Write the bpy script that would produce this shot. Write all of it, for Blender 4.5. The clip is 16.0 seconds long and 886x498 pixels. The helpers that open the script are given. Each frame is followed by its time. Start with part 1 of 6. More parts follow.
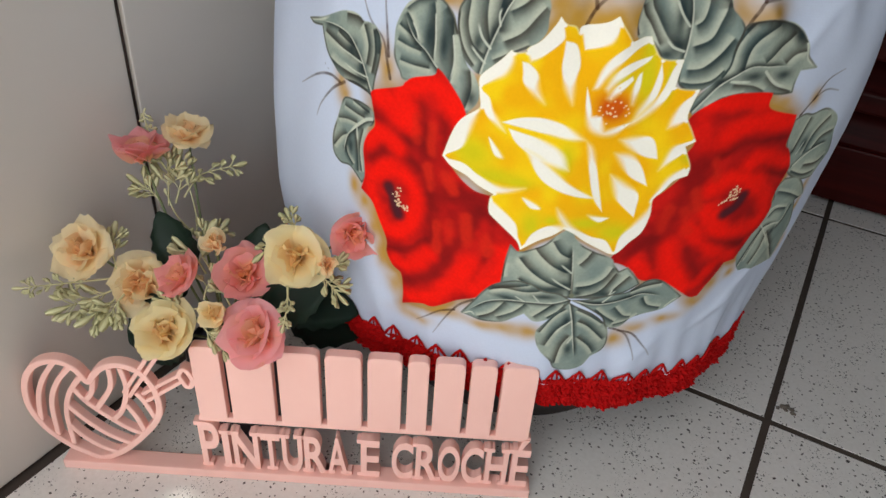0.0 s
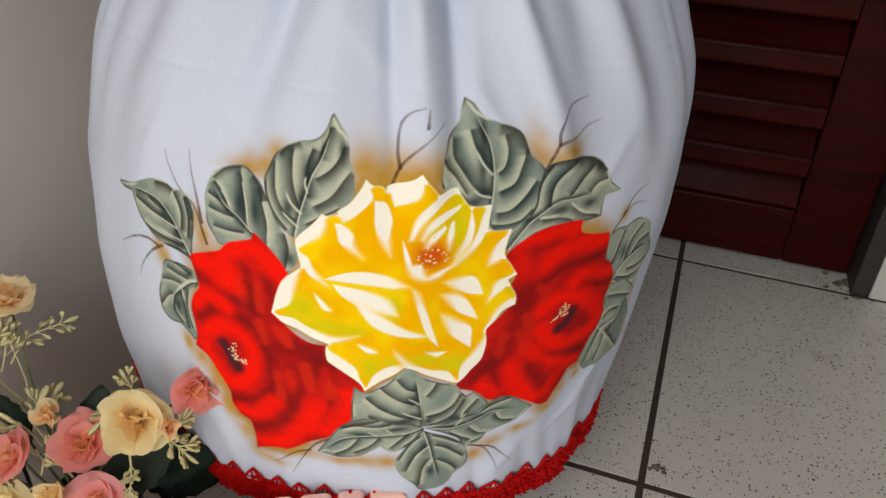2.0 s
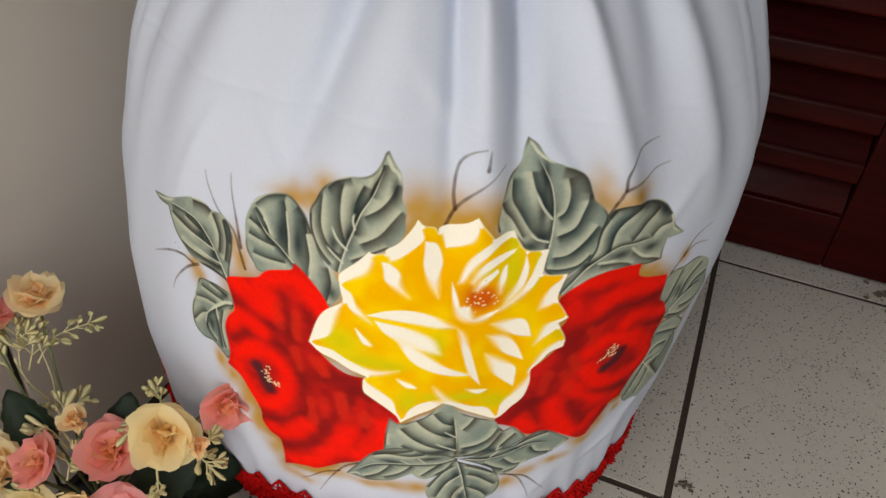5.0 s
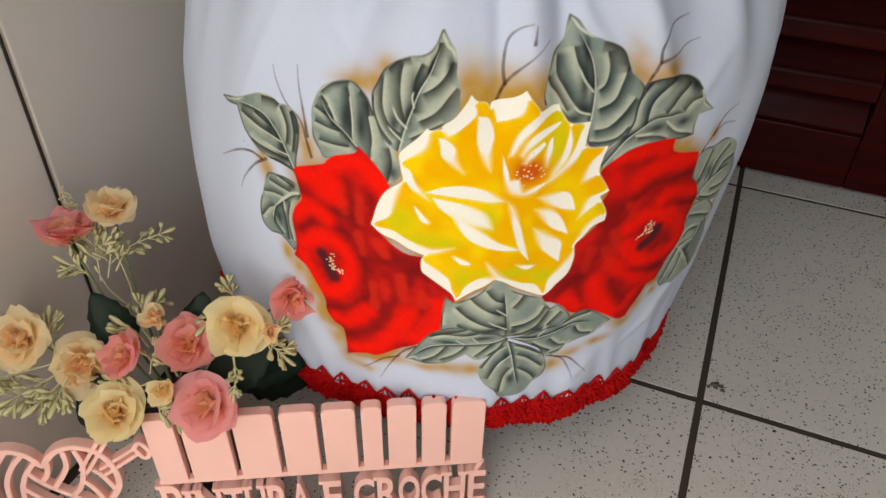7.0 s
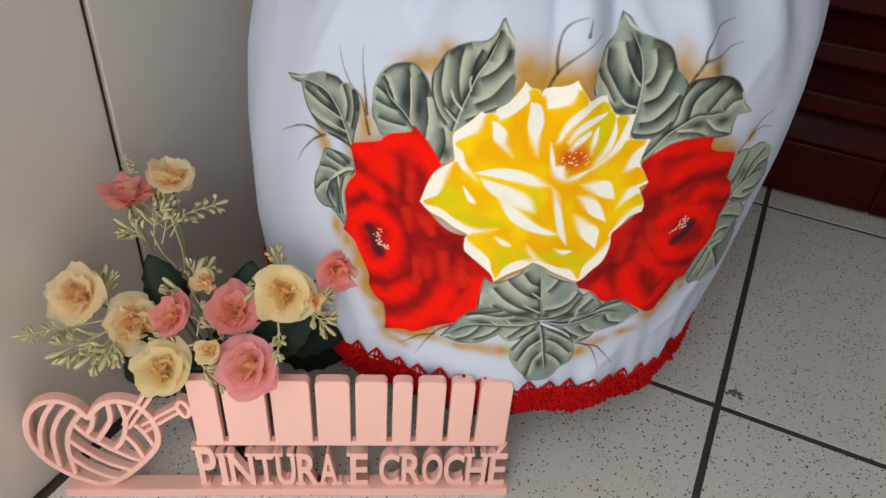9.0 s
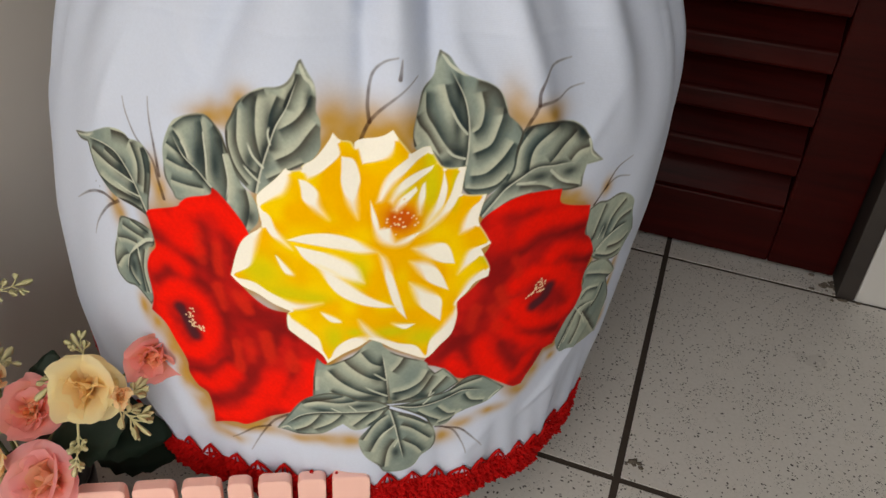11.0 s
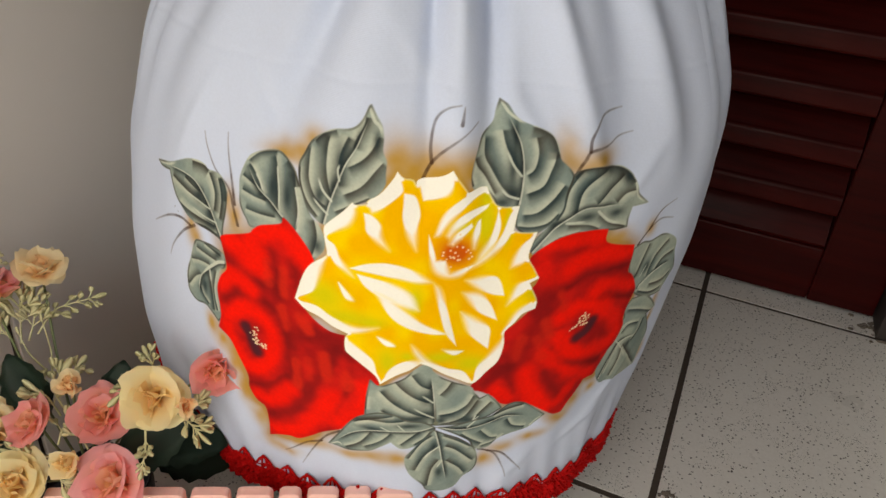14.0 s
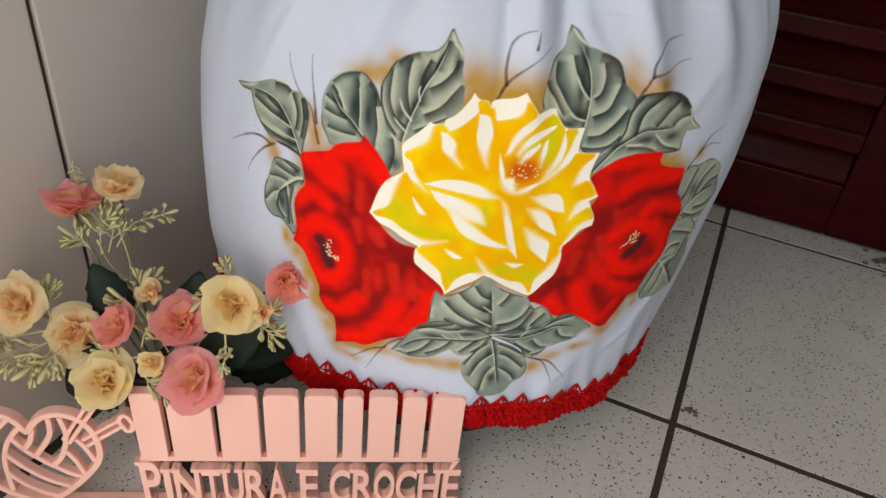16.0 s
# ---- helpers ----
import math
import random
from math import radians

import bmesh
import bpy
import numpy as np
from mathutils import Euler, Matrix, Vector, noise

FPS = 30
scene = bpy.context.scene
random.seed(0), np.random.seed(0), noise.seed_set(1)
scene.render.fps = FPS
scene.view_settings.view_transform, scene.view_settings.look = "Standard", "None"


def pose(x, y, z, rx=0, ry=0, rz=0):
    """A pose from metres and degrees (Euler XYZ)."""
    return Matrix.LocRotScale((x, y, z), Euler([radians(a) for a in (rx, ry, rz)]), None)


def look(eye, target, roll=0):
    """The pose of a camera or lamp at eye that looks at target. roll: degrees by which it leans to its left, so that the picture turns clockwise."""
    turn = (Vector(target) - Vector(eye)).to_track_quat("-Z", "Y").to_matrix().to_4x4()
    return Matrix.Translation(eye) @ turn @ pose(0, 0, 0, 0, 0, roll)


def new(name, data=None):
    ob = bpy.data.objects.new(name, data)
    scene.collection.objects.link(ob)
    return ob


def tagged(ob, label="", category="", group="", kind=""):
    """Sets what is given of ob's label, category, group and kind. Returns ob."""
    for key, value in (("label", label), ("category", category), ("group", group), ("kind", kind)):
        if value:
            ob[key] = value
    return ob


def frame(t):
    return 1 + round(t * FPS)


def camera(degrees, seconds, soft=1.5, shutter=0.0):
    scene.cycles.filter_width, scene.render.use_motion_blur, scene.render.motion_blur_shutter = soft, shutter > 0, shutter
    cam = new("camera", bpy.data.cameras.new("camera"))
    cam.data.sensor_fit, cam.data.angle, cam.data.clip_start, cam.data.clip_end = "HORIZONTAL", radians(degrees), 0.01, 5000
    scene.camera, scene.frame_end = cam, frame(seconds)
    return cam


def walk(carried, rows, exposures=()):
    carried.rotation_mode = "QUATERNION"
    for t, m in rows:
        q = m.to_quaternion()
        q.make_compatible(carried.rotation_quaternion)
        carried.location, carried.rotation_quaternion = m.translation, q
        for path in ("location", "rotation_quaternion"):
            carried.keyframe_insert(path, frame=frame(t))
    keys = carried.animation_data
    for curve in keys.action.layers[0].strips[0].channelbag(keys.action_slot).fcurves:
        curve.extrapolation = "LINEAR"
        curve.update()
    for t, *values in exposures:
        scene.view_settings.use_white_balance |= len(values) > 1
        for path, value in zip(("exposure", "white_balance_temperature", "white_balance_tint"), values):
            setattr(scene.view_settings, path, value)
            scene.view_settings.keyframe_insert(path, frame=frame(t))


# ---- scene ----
cam = camera(61.4, 16.0)
DOOR_W, SIDE_W = 7.0, 0.45   # strength of the daylight from the doorway and of the added side fill
PATH = [
    (0, (-0.043, -0.543, 0.477), (-0.811, 0.909, -0.664), 4.0),
    (0.5, (-0.037, -0.532, 0.494), (-0.791, 0.964, -0.598), 3.5),
    (1, (-0.04, -0.525, 0.512), (-0.726, 0.992, -0.596), 2.6),
    (1.5, (-0.029, -0.507, 0.524), (-0.639, 1.057, -0.564), 1.0),
    (2, (-0.027, -0.493, 0.534), (-0.576, 1.104, -0.539), 2.1),
    (2.5, (-0.031, -0.495, 0.537), (-0.623, 1.064, -0.568), 1.4),
    (3, (-0.036, -0.491, 0.556), (-0.552, 1.082, -0.567), 4.8),
    (3.5, (-0.046, -0.492, 0.571), (-0.584, 1.058, -0.574), 5.6),
    (3.7, (-0.054, -0.485, 0.567), (-0.536, 1.053, -0.618), 6.7),
    (5.8, (-0.065, -0.458, 0.556), (-0.659, 1.041, -0.628), 3.5),
    (6, (-0.068, -0.475, 0.555), (-0.616, 1.015, -0.662), 4.0),
    (6.5, (-0.07, -0.505, 0.552), (-0.629, 0.967, -0.681), 2.1),
    (7, (-0.054, -0.522, 0.536), (-0.636, 0.942, -0.696), 1.4),
    (7.5, (-0.058, -0.539, 0.53), (-0.655, 0.907, -0.716), 2.2),
    (8, (-0.056, -0.557, 0.522), (-0.675, 0.874, -0.73), 2.5),
    (8.2, (-0.057, -0.561, 0.525), (-0.681, 0.88, -0.714), 3.9),
    (10.3, (-0.041, -0.524, 0.534), (-0.639, 1.018, -0.591), 2.5),
    (10.5, (-0.033, -0.506, 0.534), (-0.58, 1.087, -0.545), 2.1),
    (11, (-0.019, -0.483, 0.507), (-0.543, 1.128, -0.556), 4.6),
    (11.5, (-0.009, -0.476, 0.492), (-0.594, 1.132, -0.543), 5.2),
    (12, (-0.007, -0.486, 0.498), (-0.654, 1.116, -0.509), 5.3),
    (12.5, (-0.01, -0.488, 0.503), (-0.669, 1.121, -0.486), 5.0),
    (13, (-0.015, -0.49, 0.516), (-0.694, 1.118, -0.461), 4.7),
    (13.5, (-0.023, -0.5, 0.524), (-0.712, 1.099, -0.46), 4.4),
    (14, (-0.023, -0.504, 0.525), (-0.644, 1.098, -0.498), 5.1),
    (14.5, (-0.026, -0.506, 0.518), (-0.664, 1.072, -0.532), 5.3),
    (15, (-0.033, -0.511, 0.514), (-0.665, 1.048, -0.569), 5.6),
    (15.5, (-0.037, -0.528, 0.522), (-0.678, 1.019, -0.572), 4.5),
    (16, (-0.044, -0.552, 0.527), (-0.622, 0.976, -0.626), 6.2),
]
walk(cam, [(t, look(eye, target, roll)) for t, eye, target, roll in PATH], [(0.0, 0.0, 6180, 8), (0.8, 0.0, 6600, 10), (2.0, 0.0, 6900, 10), (3.5, -0.04, 7150, 10), (7.0, 0.0, 6850, 10), (8.0, 0.0, 6320, 9), (10.5, -0.06, 6950, 10), (12.0, -0.08, 7150, 10), (13.0, -0.08, 7150, 10), (13.5, 0.02, 7150, 10), (14.5, 0.0, 7150, 10), (16.0, -0.03, 6800, 10)])

# ---- light ----
world = bpy.data.worlds.new("world")
scene.world = world
world.use_nodes = True
wn = world.node_tree.nodes
sky = wn.new("ShaderNodeTexSky")
sky.sky_type, sky.sun_disc = "NISHITA", False
sky.sun_elevation, sky.sun_rotation = radians(70.9), radians(180)
world.node_tree.links.new(sky.outputs[0], wn["Background"].inputs[0])
wn["Background"].inputs[1].default_value = 0.12


def area_lamp(name, m, sx, sy, power, colour):
    d = bpy.data.lights.new(name, "AREA")
    d.shape, d.size, d.size_y, d.energy, d.color = "RECTANGLE", sx, sy, power, colour
    ob = new(name, d)
    ob.matrix_world = m
    return ob


# the high sun reaches the floor just inside the doorway
sun_data = bpy.data.lights.new("sun", "SUN")
sun_data.energy, sun_data.angle, sun_data.color = 2.6, radians(0.6), (1.0, 0.95, 0.86)
new("sun", sun_data).matrix_world = look((0.0, -1.05, 2.10), (0.0, -1.05 + 2.10 / math.tan(radians(70.9)), 0.0))

# daylight in the open doorway behind the camera
area_lamp("doorway_daylight", look((-0.05, -0.97, 0.78), (-0.05, 0.0, 0.45)), 0.62, 1.45, DOOR_W, (1.0, 0.935, 0.83))
# added bluish fill lamp before the solid east wall, no window there
area_lamp("side_fill", look((2.17, -0.45, 1.5), (-0.2, -0.2, 0.3)), 1.1, 0.9, SIDE_W, (0.74, 0.87, 1.0))


# ---- materials ----
def lin(r, g, b):
    return tuple(((c / 255) / 12.92 if c < 10.3 else ((c / 255 + 0.055) / 1.055) ** 2.4) for c in (r, g, b))


class Nodes:
    """A node material with a few short ways to wire it."""

    def __init__(self, name, rough=0.5, metal=0.0):
        self.m = bpy.data.materials.new(name)
        self.m.use_nodes = True
        self.t = self.m.node_tree
        self.b = self.t.nodes["Principled BSDF"]
        self.b.inputs["Roughness"].default_value, self.b.inputs["Metallic"].default_value = rough, metal
        self.co = self.t.nodes.new("ShaderNodeTexCoord").outputs["Object"]

    def link(self, a, b):
        self.t.links.new(a, b)

    def noise(self, scale, detail=4.0, rough=0.55, stretch=None, dist=0.0):
        n = self.t.nodes.new("ShaderNodeTexNoise")
        n.inputs["Scale"].default_value, n.inputs["Detail"].default_value = scale, detail
        n.inputs["Roughness"].default_value, n.inputs["Distortion"].default_value = rough, dist
        co = self.co
        if stretch:
            mp = self.t.nodes.new("ShaderNodeMapping")
            mp.inputs["Scale"].default_value = stretch
            self.link(co, mp.inputs[0])
            co = mp.outputs[0]
        self.link(co, n.inputs["Vector"])
        return n.outputs["Fac"]

    def voronoi(self, scale, feature="F1", out="Distance", rand=1.0, warp=0.0):
        n = self.t.nodes.new("ShaderNodeTexVoronoi")
        n.feature = feature
        n.inputs["Scale"].default_value, n.inputs["Randomness"].default_value = scale, rand
        co = self.co
        if warp:
            w = self.t.nodes.new("ShaderNodeTexNoise")
            w.inputs["Scale"].default_value, w.inputs["Detail"].default_value = scale * 0.7, 2.0
            self.link(co, w.inputs["Vector"])
            m = self.t.nodes.new("ShaderNodeVectorMath")
            m.operation = "MULTIPLY_ADD"
            m.inputs[1].default_value = (warp,) * 3
            self.link(w.outputs["Color"], m.inputs[0]), self.link(co, m.inputs[2])
            co = m.outputs[0]
        self.link(co, n.inputs["Vector"])
        return n.outputs[out]

    def ramp(self, fac, stops):
        n = self.t.nodes.new("ShaderNodeValToRGB")
        e = n.color_ramp.elements
        while len(e) < len(stops):
            e.new(0.5)
        for el, (p, c) in zip(e, stops):
            el.position, el.color = p, (*c, 1) if len(c) == 3 else c
        self.link(fac, n.inputs[0])
        return n.outputs[0]

    def mix(self, fac, a, b, kind="MIX"):
        n = self.t.nodes.new("ShaderNodeMix")
        n.data_type, n.blend_type = "RGBA", kind
        for s, v in ((n.inputs[0], fac), (n.inputs[6], a), (n.inputs[7], b)):
            if isinstance(v, (int, float)):
                s.default_value = v
            elif isinstance(v, tuple):
                s.default_value = (*v, 1)
            else:
                self.link(v, s)
        return n.outputs[2]

    def attribute(self, name):
        n = self.t.nodes.new("ShaderNodeAttribute")
        n.attribute_name = name
        return n.outputs["Color"]

    def random(self):
        return self.t.nodes.new("ShaderNodeObjectInfo").outputs["Random"]

    def bump(self, h, strength=0.3, distance=0.001):
        n = self.t.nodes.new("ShaderNodeBump")
        n.inputs["Strength"].default_value, n.inputs["Distance"].default_value = strength, distance
        self.link(h, n.inputs["Height"])
        if self.b.inputs["Normal"].links:
            self.link(self.b.inputs["Normal"].links[0].from_socket, n.inputs["Normal"])
        self.link(n.outputs[0], self.b.inputs["Normal"])
        return self

    def colour(self, c):
        if isinstance(c, tuple):
            self.b.inputs["Base Color"].default_value = (*c, 1)
        else:
            self.link(c, self.b.inputs["Base Color"])
        return self

    def rough(self, fac, lo, hi):
        self.link(self.ramp(fac, [(0.3, (lo,) * 3), (0.7, (hi,) * 3)]), self.b.inputs["Roughness"])
        return self


def floor_tile_material():
    n = Nodes("speckled_floor_tile", 0.32)
    base = n.mix(n.noise(5, 3), (0.77, 0.75, 0.715), (0.84, 0.82, 0.785))
    base = n.mix(n.ramp(n.noise(260, 2), [(0.35, (0, 0, 0)), (0.7, (0.35, 0.35, 0.35))]), base, (0.66, 0.635, 0.59))
    big = n.ramp(n.voronoi(230, warp=0.006), [(0.17, (1, 1, 1)), (0.26, (0, 0, 0))])
    pick = n.ramp(n.voronoi(230, out="Color", warp=0.006), [(0.36, (0, 0, 0)), (0.42, (1, 1, 1))])
    small = n.ramp(n.voronoi(480, warp=0.003), [(0.16, (1, 1, 1)), (0.26, (0, 0, 0))])
    spots = n.mix(1.0, n.mix(1.0, big, pick, "MULTIPLY"), n.mix(1.0, small, n.ramp(n.noise(30, 2), [(0.48, (0, 0, 0)), (0.6, (1, 1, 1))]), "MULTIPLY"), "LIGHTEN")
    n.colour(n.mix(spots, base, (0.055, 0.05, 0.045)))
    n.rough(n.noise(14, 4), 0.26, 0.42)
    return n.bump(n.noise(90, 3), 0.12, 0.0006).m


def grout_material(name, c):
    n = Nodes(name, 0.9)
    n.colour(n.mix(n.noise(60, 4), c, tuple(v * 1.7 for v in c)))
    return n.bump(n.noise(500, 3), 0.5, 0.001).m


def wall_material(name, c, gloss):
    n = Nodes(name, gloss)
    c2 = tuple(v * 0.93 for v in c)
    n.colour(n.mix(n.noise(7, 5), c, c2))
    return n.bump(n.noise(45, 3), 0.06, 0.0008).m


def mahogany_material():
    n = Nodes("mahogany_varnish", 0.3)
    grain = n.noise(60, 6, 0.65, (0.06, 1.0, 1.0), 0.6)
    c = n.ramp(grain, [(0.3, (0.020, 0.0014, 0.0012)), (0.55, (0.044, 0.0030, 0.0024)), (0.8, (0.070, 0.0056, 0.0040))])
    n.colour(n.mix(n.ramp(n.noise(9, 3), [(0.3, (0, 0, 0)), (0.8, (0.5, 0.5, 0.5))]), c, (0.028, 0.0024, 0.002)))
    n.b.inputs["Specular IOR Level"].default_value = 0.09
    n.rough(n.noise(18, 4), 0.30, 0.48)
    return n.bump(grain, 0.25, 0.0006).m


def cloth_material():
    n = Nodes("painted_cotton", 0.86)
    n.colour(n.mix(1.0, n.attribute("paint"), n.ramp(n.noise(700, 3), [(0.3, (0.965, 0.965, 0.965)), (0.7, (1, 1, 1))]), "MULTIPLY"))
    n.b.inputs["Specular IOR Level"].default_value = 0.12
    w = n.t.nodes.new("ShaderNodeTexWave")
    w.inputs["Scale"].default_value, w.bands_direction = 420, "Z"
    n.link(n.co, w.inputs["Vector"])
    n.bump(w.outputs["Fac"], 0.10, 0.0003)
    return n.bump(n.noise(28, 4), 0.18, 0.003).m


def yarn_material():
    n = Nodes("red_cotton_yarn", 0.8)
    n.colour(n.mix(n.noise(240, 4), (0.36, 0.002, 0.003), (0.60, 0.005, 0.005)))
    n.b.inputs["Specular IOR Level"].default_value = 0.12
    return n.bump(n.noise(900, 3), 0.7, 0.0012).m


def mdf_material():
    n = Nodes("pink_painted_board", 0.55)
    n.colour(n.mix(n.noise(30, 4), lin(255, 206, 194), lin(250, 195, 182)))
    return n.bump(n.noise(420, 3), 0.22, 0.0005).m


def petal_material():
    n = Nodes("silk_petal", 0.75)
    n.colour(n.mix(n.ramp(n.noise(70, 3), [(0.45, (0, 0, 0)), (0.85, (0.14, 0.14, 0.14))]), n.attribute("tint"), (0.95, 0.52, 0.36)))
    n.bump(n.noise(700, 3), 0.3, 0.0006)
    # thin cloth lets light through
    thin = n.t.nodes.new("ShaderNodeBsdfTranslucent")
    both = n.t.nodes.new("ShaderNodeMixShader")
    both.inputs[0].default_value = 0.5
    n.link(n.b.inputs["Base Color"].links[0].from_socket, thin.inputs["Color"])
    n.link(n.b.outputs[0], both.inputs[1]), n.link(thin.outputs[0], both.inputs[2])
    n.link(both.outputs[0], n.t.nodes["Material Output"].inputs["Surface"])
    return n.m


def plain_material(name, a, b, scale, rough, bumps=0.2):
    n = Nodes(name, rough)
    n.colour(n.mix(n.noise(scale, 4), a, b))
    return n.bump(n.noise(scale * 3, 3), bumps, 0.0006).m


M_TILE = floor_tile_material()
M_GROUT = grout_material("dark_grout", (0.046, 0.034, 0.027))
M_WALL = wall_material("white_wall_panel", (0.63, 0.58, 0.525), 0.38)
M_PLASTER = wall_material("white_painted_plaster", (0.78, 0.77, 0.75), 0.6)
M_ROOM = wall_material("beige_painted_plaster", (0.42, 0.38, 0.33), 0.8)
M_DOOR = mahogany_material()
# dark brown of the grimy frame; reused behind the louvres to pass for shade
M_FRAME_AND_SHADE = plain_material("grimy_frame_and_shade", (0.028, 0.022, 0.020), (0.058, 0.046, 0.040), 40, 0.6)
M_DIRT = plain_material("dust_and_mortar", (0.10, 0.085, 0.07), (0.24, 0.20, 0.16), 160, 0.95, 0.8)
M_CLOTH = cloth_material()
M_YARN = yarn_material()
M_MDF = mdf_material()
M_PETAL = petal_material()
M_SPRAY = plain_material("pale_green_plastic", (0.42, 0.41, 0.17), (0.74, 0.69, 0.44), 45, 0.55)
M_STEM = plain_material("green_plastic_stem", (0.10, 0.13, 0.05), (0.17, 0.20, 0.08), 90, 0.5)
M_LEAF = plain_material("dark_green_silk_leaf", (0.008, 0.026, 0.016), (0.018, 0.048, 0.028), 60, 0.55)
M_VASE = plain_material("dark_glazed_pot", (0.010, 0.009, 0.014), (0.020, 0.018, 0.026), 30, 0.35)


# ---- mesh helpers ----
def link_mesh(name, me, material, parent=None, label="", smooth=True):
    me.materials.append(material)
    if smooth:
        me.polygons.foreach_set("use_smooth", [True] * len(me.polygons))
    ob = new(name, me)
    ob.parent = parent
    if label:
        ob["label"] = label
    return ob


def part(name, bm, material, parent, label="", smooth=False):
    """One bmesh as one mesh object under a thing or a part."""
    me = bpy.data.meshes.new(name)
    bm.to_mesh(me)
    bm.free()
    return link_mesh(name, me, material, parent, label, smooth)


def thing(name, label, category, at=(0, 0, 0), group="", kind=""):
    ob = new(name)
    ob.location = at
    return tagged(ob, label, category, group, kind)


def box_bm(x0, y0, z0, x1, y1, z1, bevel=0.0, bm=None):
    bm = bm or bmesh.new()
    r = bmesh.ops.create_cube(bm, size=1.0, matrix=Matrix.Translation(((x0 + x1) / 2, (y0 + y1) / 2, (z0 + z1) / 2)) @ Matrix.Diagonal((x1 - x0, y1 - y0, z1 - z0, 1)))
    if bevel:
        bmesh.ops.bevel(bm, geom=list({e for v in r["verts"] for e in v.link_edges}), offset=bevel, segments=2, affect="EDGES", profile=0.6)
    return bm


def smooth_line(pts, sub=6, closed=False):
    """A Catmull-Rom line through points of any dimension."""
    p = np.array(pts, float)
    n = len(p)
    out = []
    for i in range(n if closed else n - 1):
        a, b, c, d = (p[(i + k) % n] if closed else p[min(max(i + k, 0), n - 1)] for k in (-1, 0, 1, 2))
        for k in range(sub):
            t = k / sub
            out.append(0.5 * (2 * b + (c - a) * t + (2 * a - 5 * b + 4 * c - d) * t * t + (3 * b - a - 3 * c + d) * t ** 3))
    if not closed:
        out.append(p[-1])
    return np.array(out)


def tube(bm, line, radius, sides=6, taper=1.0, closed=False):
    """A tube along a line of points, added to bm."""
    line = [Vector(p) for p in line]
    n, rings = len(line), []
    up = Vector((0.13, 0.21, 0.97))
    for i, p in enumerate(line):
        d = (line[(i + 1) % n] - line[i - 1]) if closed else (line[min(i + 1, n - 1)] - line[max(i - 1, 0)])
        a = d.cross(up).normalized()
        b = a.cross(d).normalized()
        r = radius * (1 + (taper - 1) * i / max(1, n - 1))
        rings.append([bm.verts.new(p + r * (math.cos(k * math.tau / sides) * a + math.sin(k * math.tau / sides) * b)) for k in range(sides)])
    pairs = [(i, i + 1) for i in range(n - 1)] + ([(n - 1, 0)] if closed else [])
    for i, j in pairs:
        for k in range(sides):
            bm.faces.new((rings[i][k], rings[i][(k + 1) % sides], rings[j][(k + 1) % sides], rings[j][k]))
    if not closed:
        bm.faces.new(rings[0][::-1]), bm.faces.new(rings[-1])
    return bm


def grid_mesh(name, verts, rows, cols, wrap=False):
    """A mesh from a rows x cols array of places."""
    me = bpy.data.meshes.new(name)
    r, c = np.meshgrid(np.arange(rows - 1), np.arange(cols if wrap else cols - 1), indexing="ij")
    c2 = (c + 1) % cols
    quads = np.stack([r * cols + c, r * cols + c2, (r + 1) * cols + c2, (r + 1) * cols + c], -1).reshape(-1, 4)
    me.vertices.add(rows * cols)
    me.vertices.foreach_set("co", np.asarray(verts, np.float32).reshape(-1))
    me.loops.add(quads.size)
    me.loops.foreach_set("vertex_index", quads.reshape(-1).astype(np.int32))
    me.polygons.add(len(quads))
    me.polygons.foreach_set("loop_start", np.arange(0, quads.size, 4, dtype=np.int32))
    me.update(calc_edges=True)
    return me


# ---- the room ----
X_WALL, Y_WALL, X_EAST, Y_SOUTH, Z_TOP = -0.474, 0.400, 2.20, -0.95, 2.60
Y_DOOR, X_LATCH = 0.439, 0.204

floor = tagged(part("floor", box_bm(X_WALL - 0.1, Y_SOUTH - 0.1, -0.06, X_EAST + 0.1, Y_DOOR + 0.5, -0.0006), M_GROUT, None), "speckled pale grey floor tiles with dark grout lines", "floor", kind="structure")
# walls and ceiling that close the room
wall = tagged(part("wall_west", box_bm(X_WALL - 0.14, Y_SOUTH - 0.1, -0.0035, X_WALL - 0.004, Y_DOOR + 0.6, Z_TOP), M_GROUT, None), "glossy white wall panels with a dark vertical joint", "wall", kind="structure")
north = bmesh.new()
box_bm(0.228, Y_WALL, 0.0, X_EAST + 0.1, Y_WALL + 0.14, Z_TOP, 0.002, north)
box_bm(X_WALL - 0.002, Y_WALL, 2.10, 0.2275, Y_WALL + 0.14, Z_TOP, 0.0, north)
tagged(part("wall_north", north, M_PLASTER, None), "white painted wall beside the louvred door", "wall", kind="structure")
tagged(part("wall_east", box_bm(X_EAST, Y_SOUTH, 0.0, X_EAST + 0.1, Y_WALL - 0.002, Z_TOP), M_ROOM, None), "plain beige painted wall", "wall", kind="structure")
south = bmesh.new()
box_bm(X_WALL, Y_SOUTH - 0.1, 0.0, -0.37, Y_SOUTH, Z_TOP, 0.0, south)
box_bm(0.43, Y_SOUTH - 0.1, 0.0, X_EAST, Y_SOUTH, Z_TOP, 0.0, south)
box_bm(-0.37, Y_SOUTH - 0.1, 2.10, 0.43, Y_SOUTH, Z_TOP, 0.0, south)
tagged(part("wall_south", south, M_ROOM, None), "plain beige wall with an open doorway", "wall", kind="structure")
tagged(part("ceiling", box_bm(X_WALL - 0.1, Y_SOUTH - 0.1, Z_TOP + 0.002, X_EAST + 0.1, Y_DOOR + 0.6, Z_TOP + 0.1), M_ROOM, None), "plain beige ceiling", "ceiling", kind="structure")
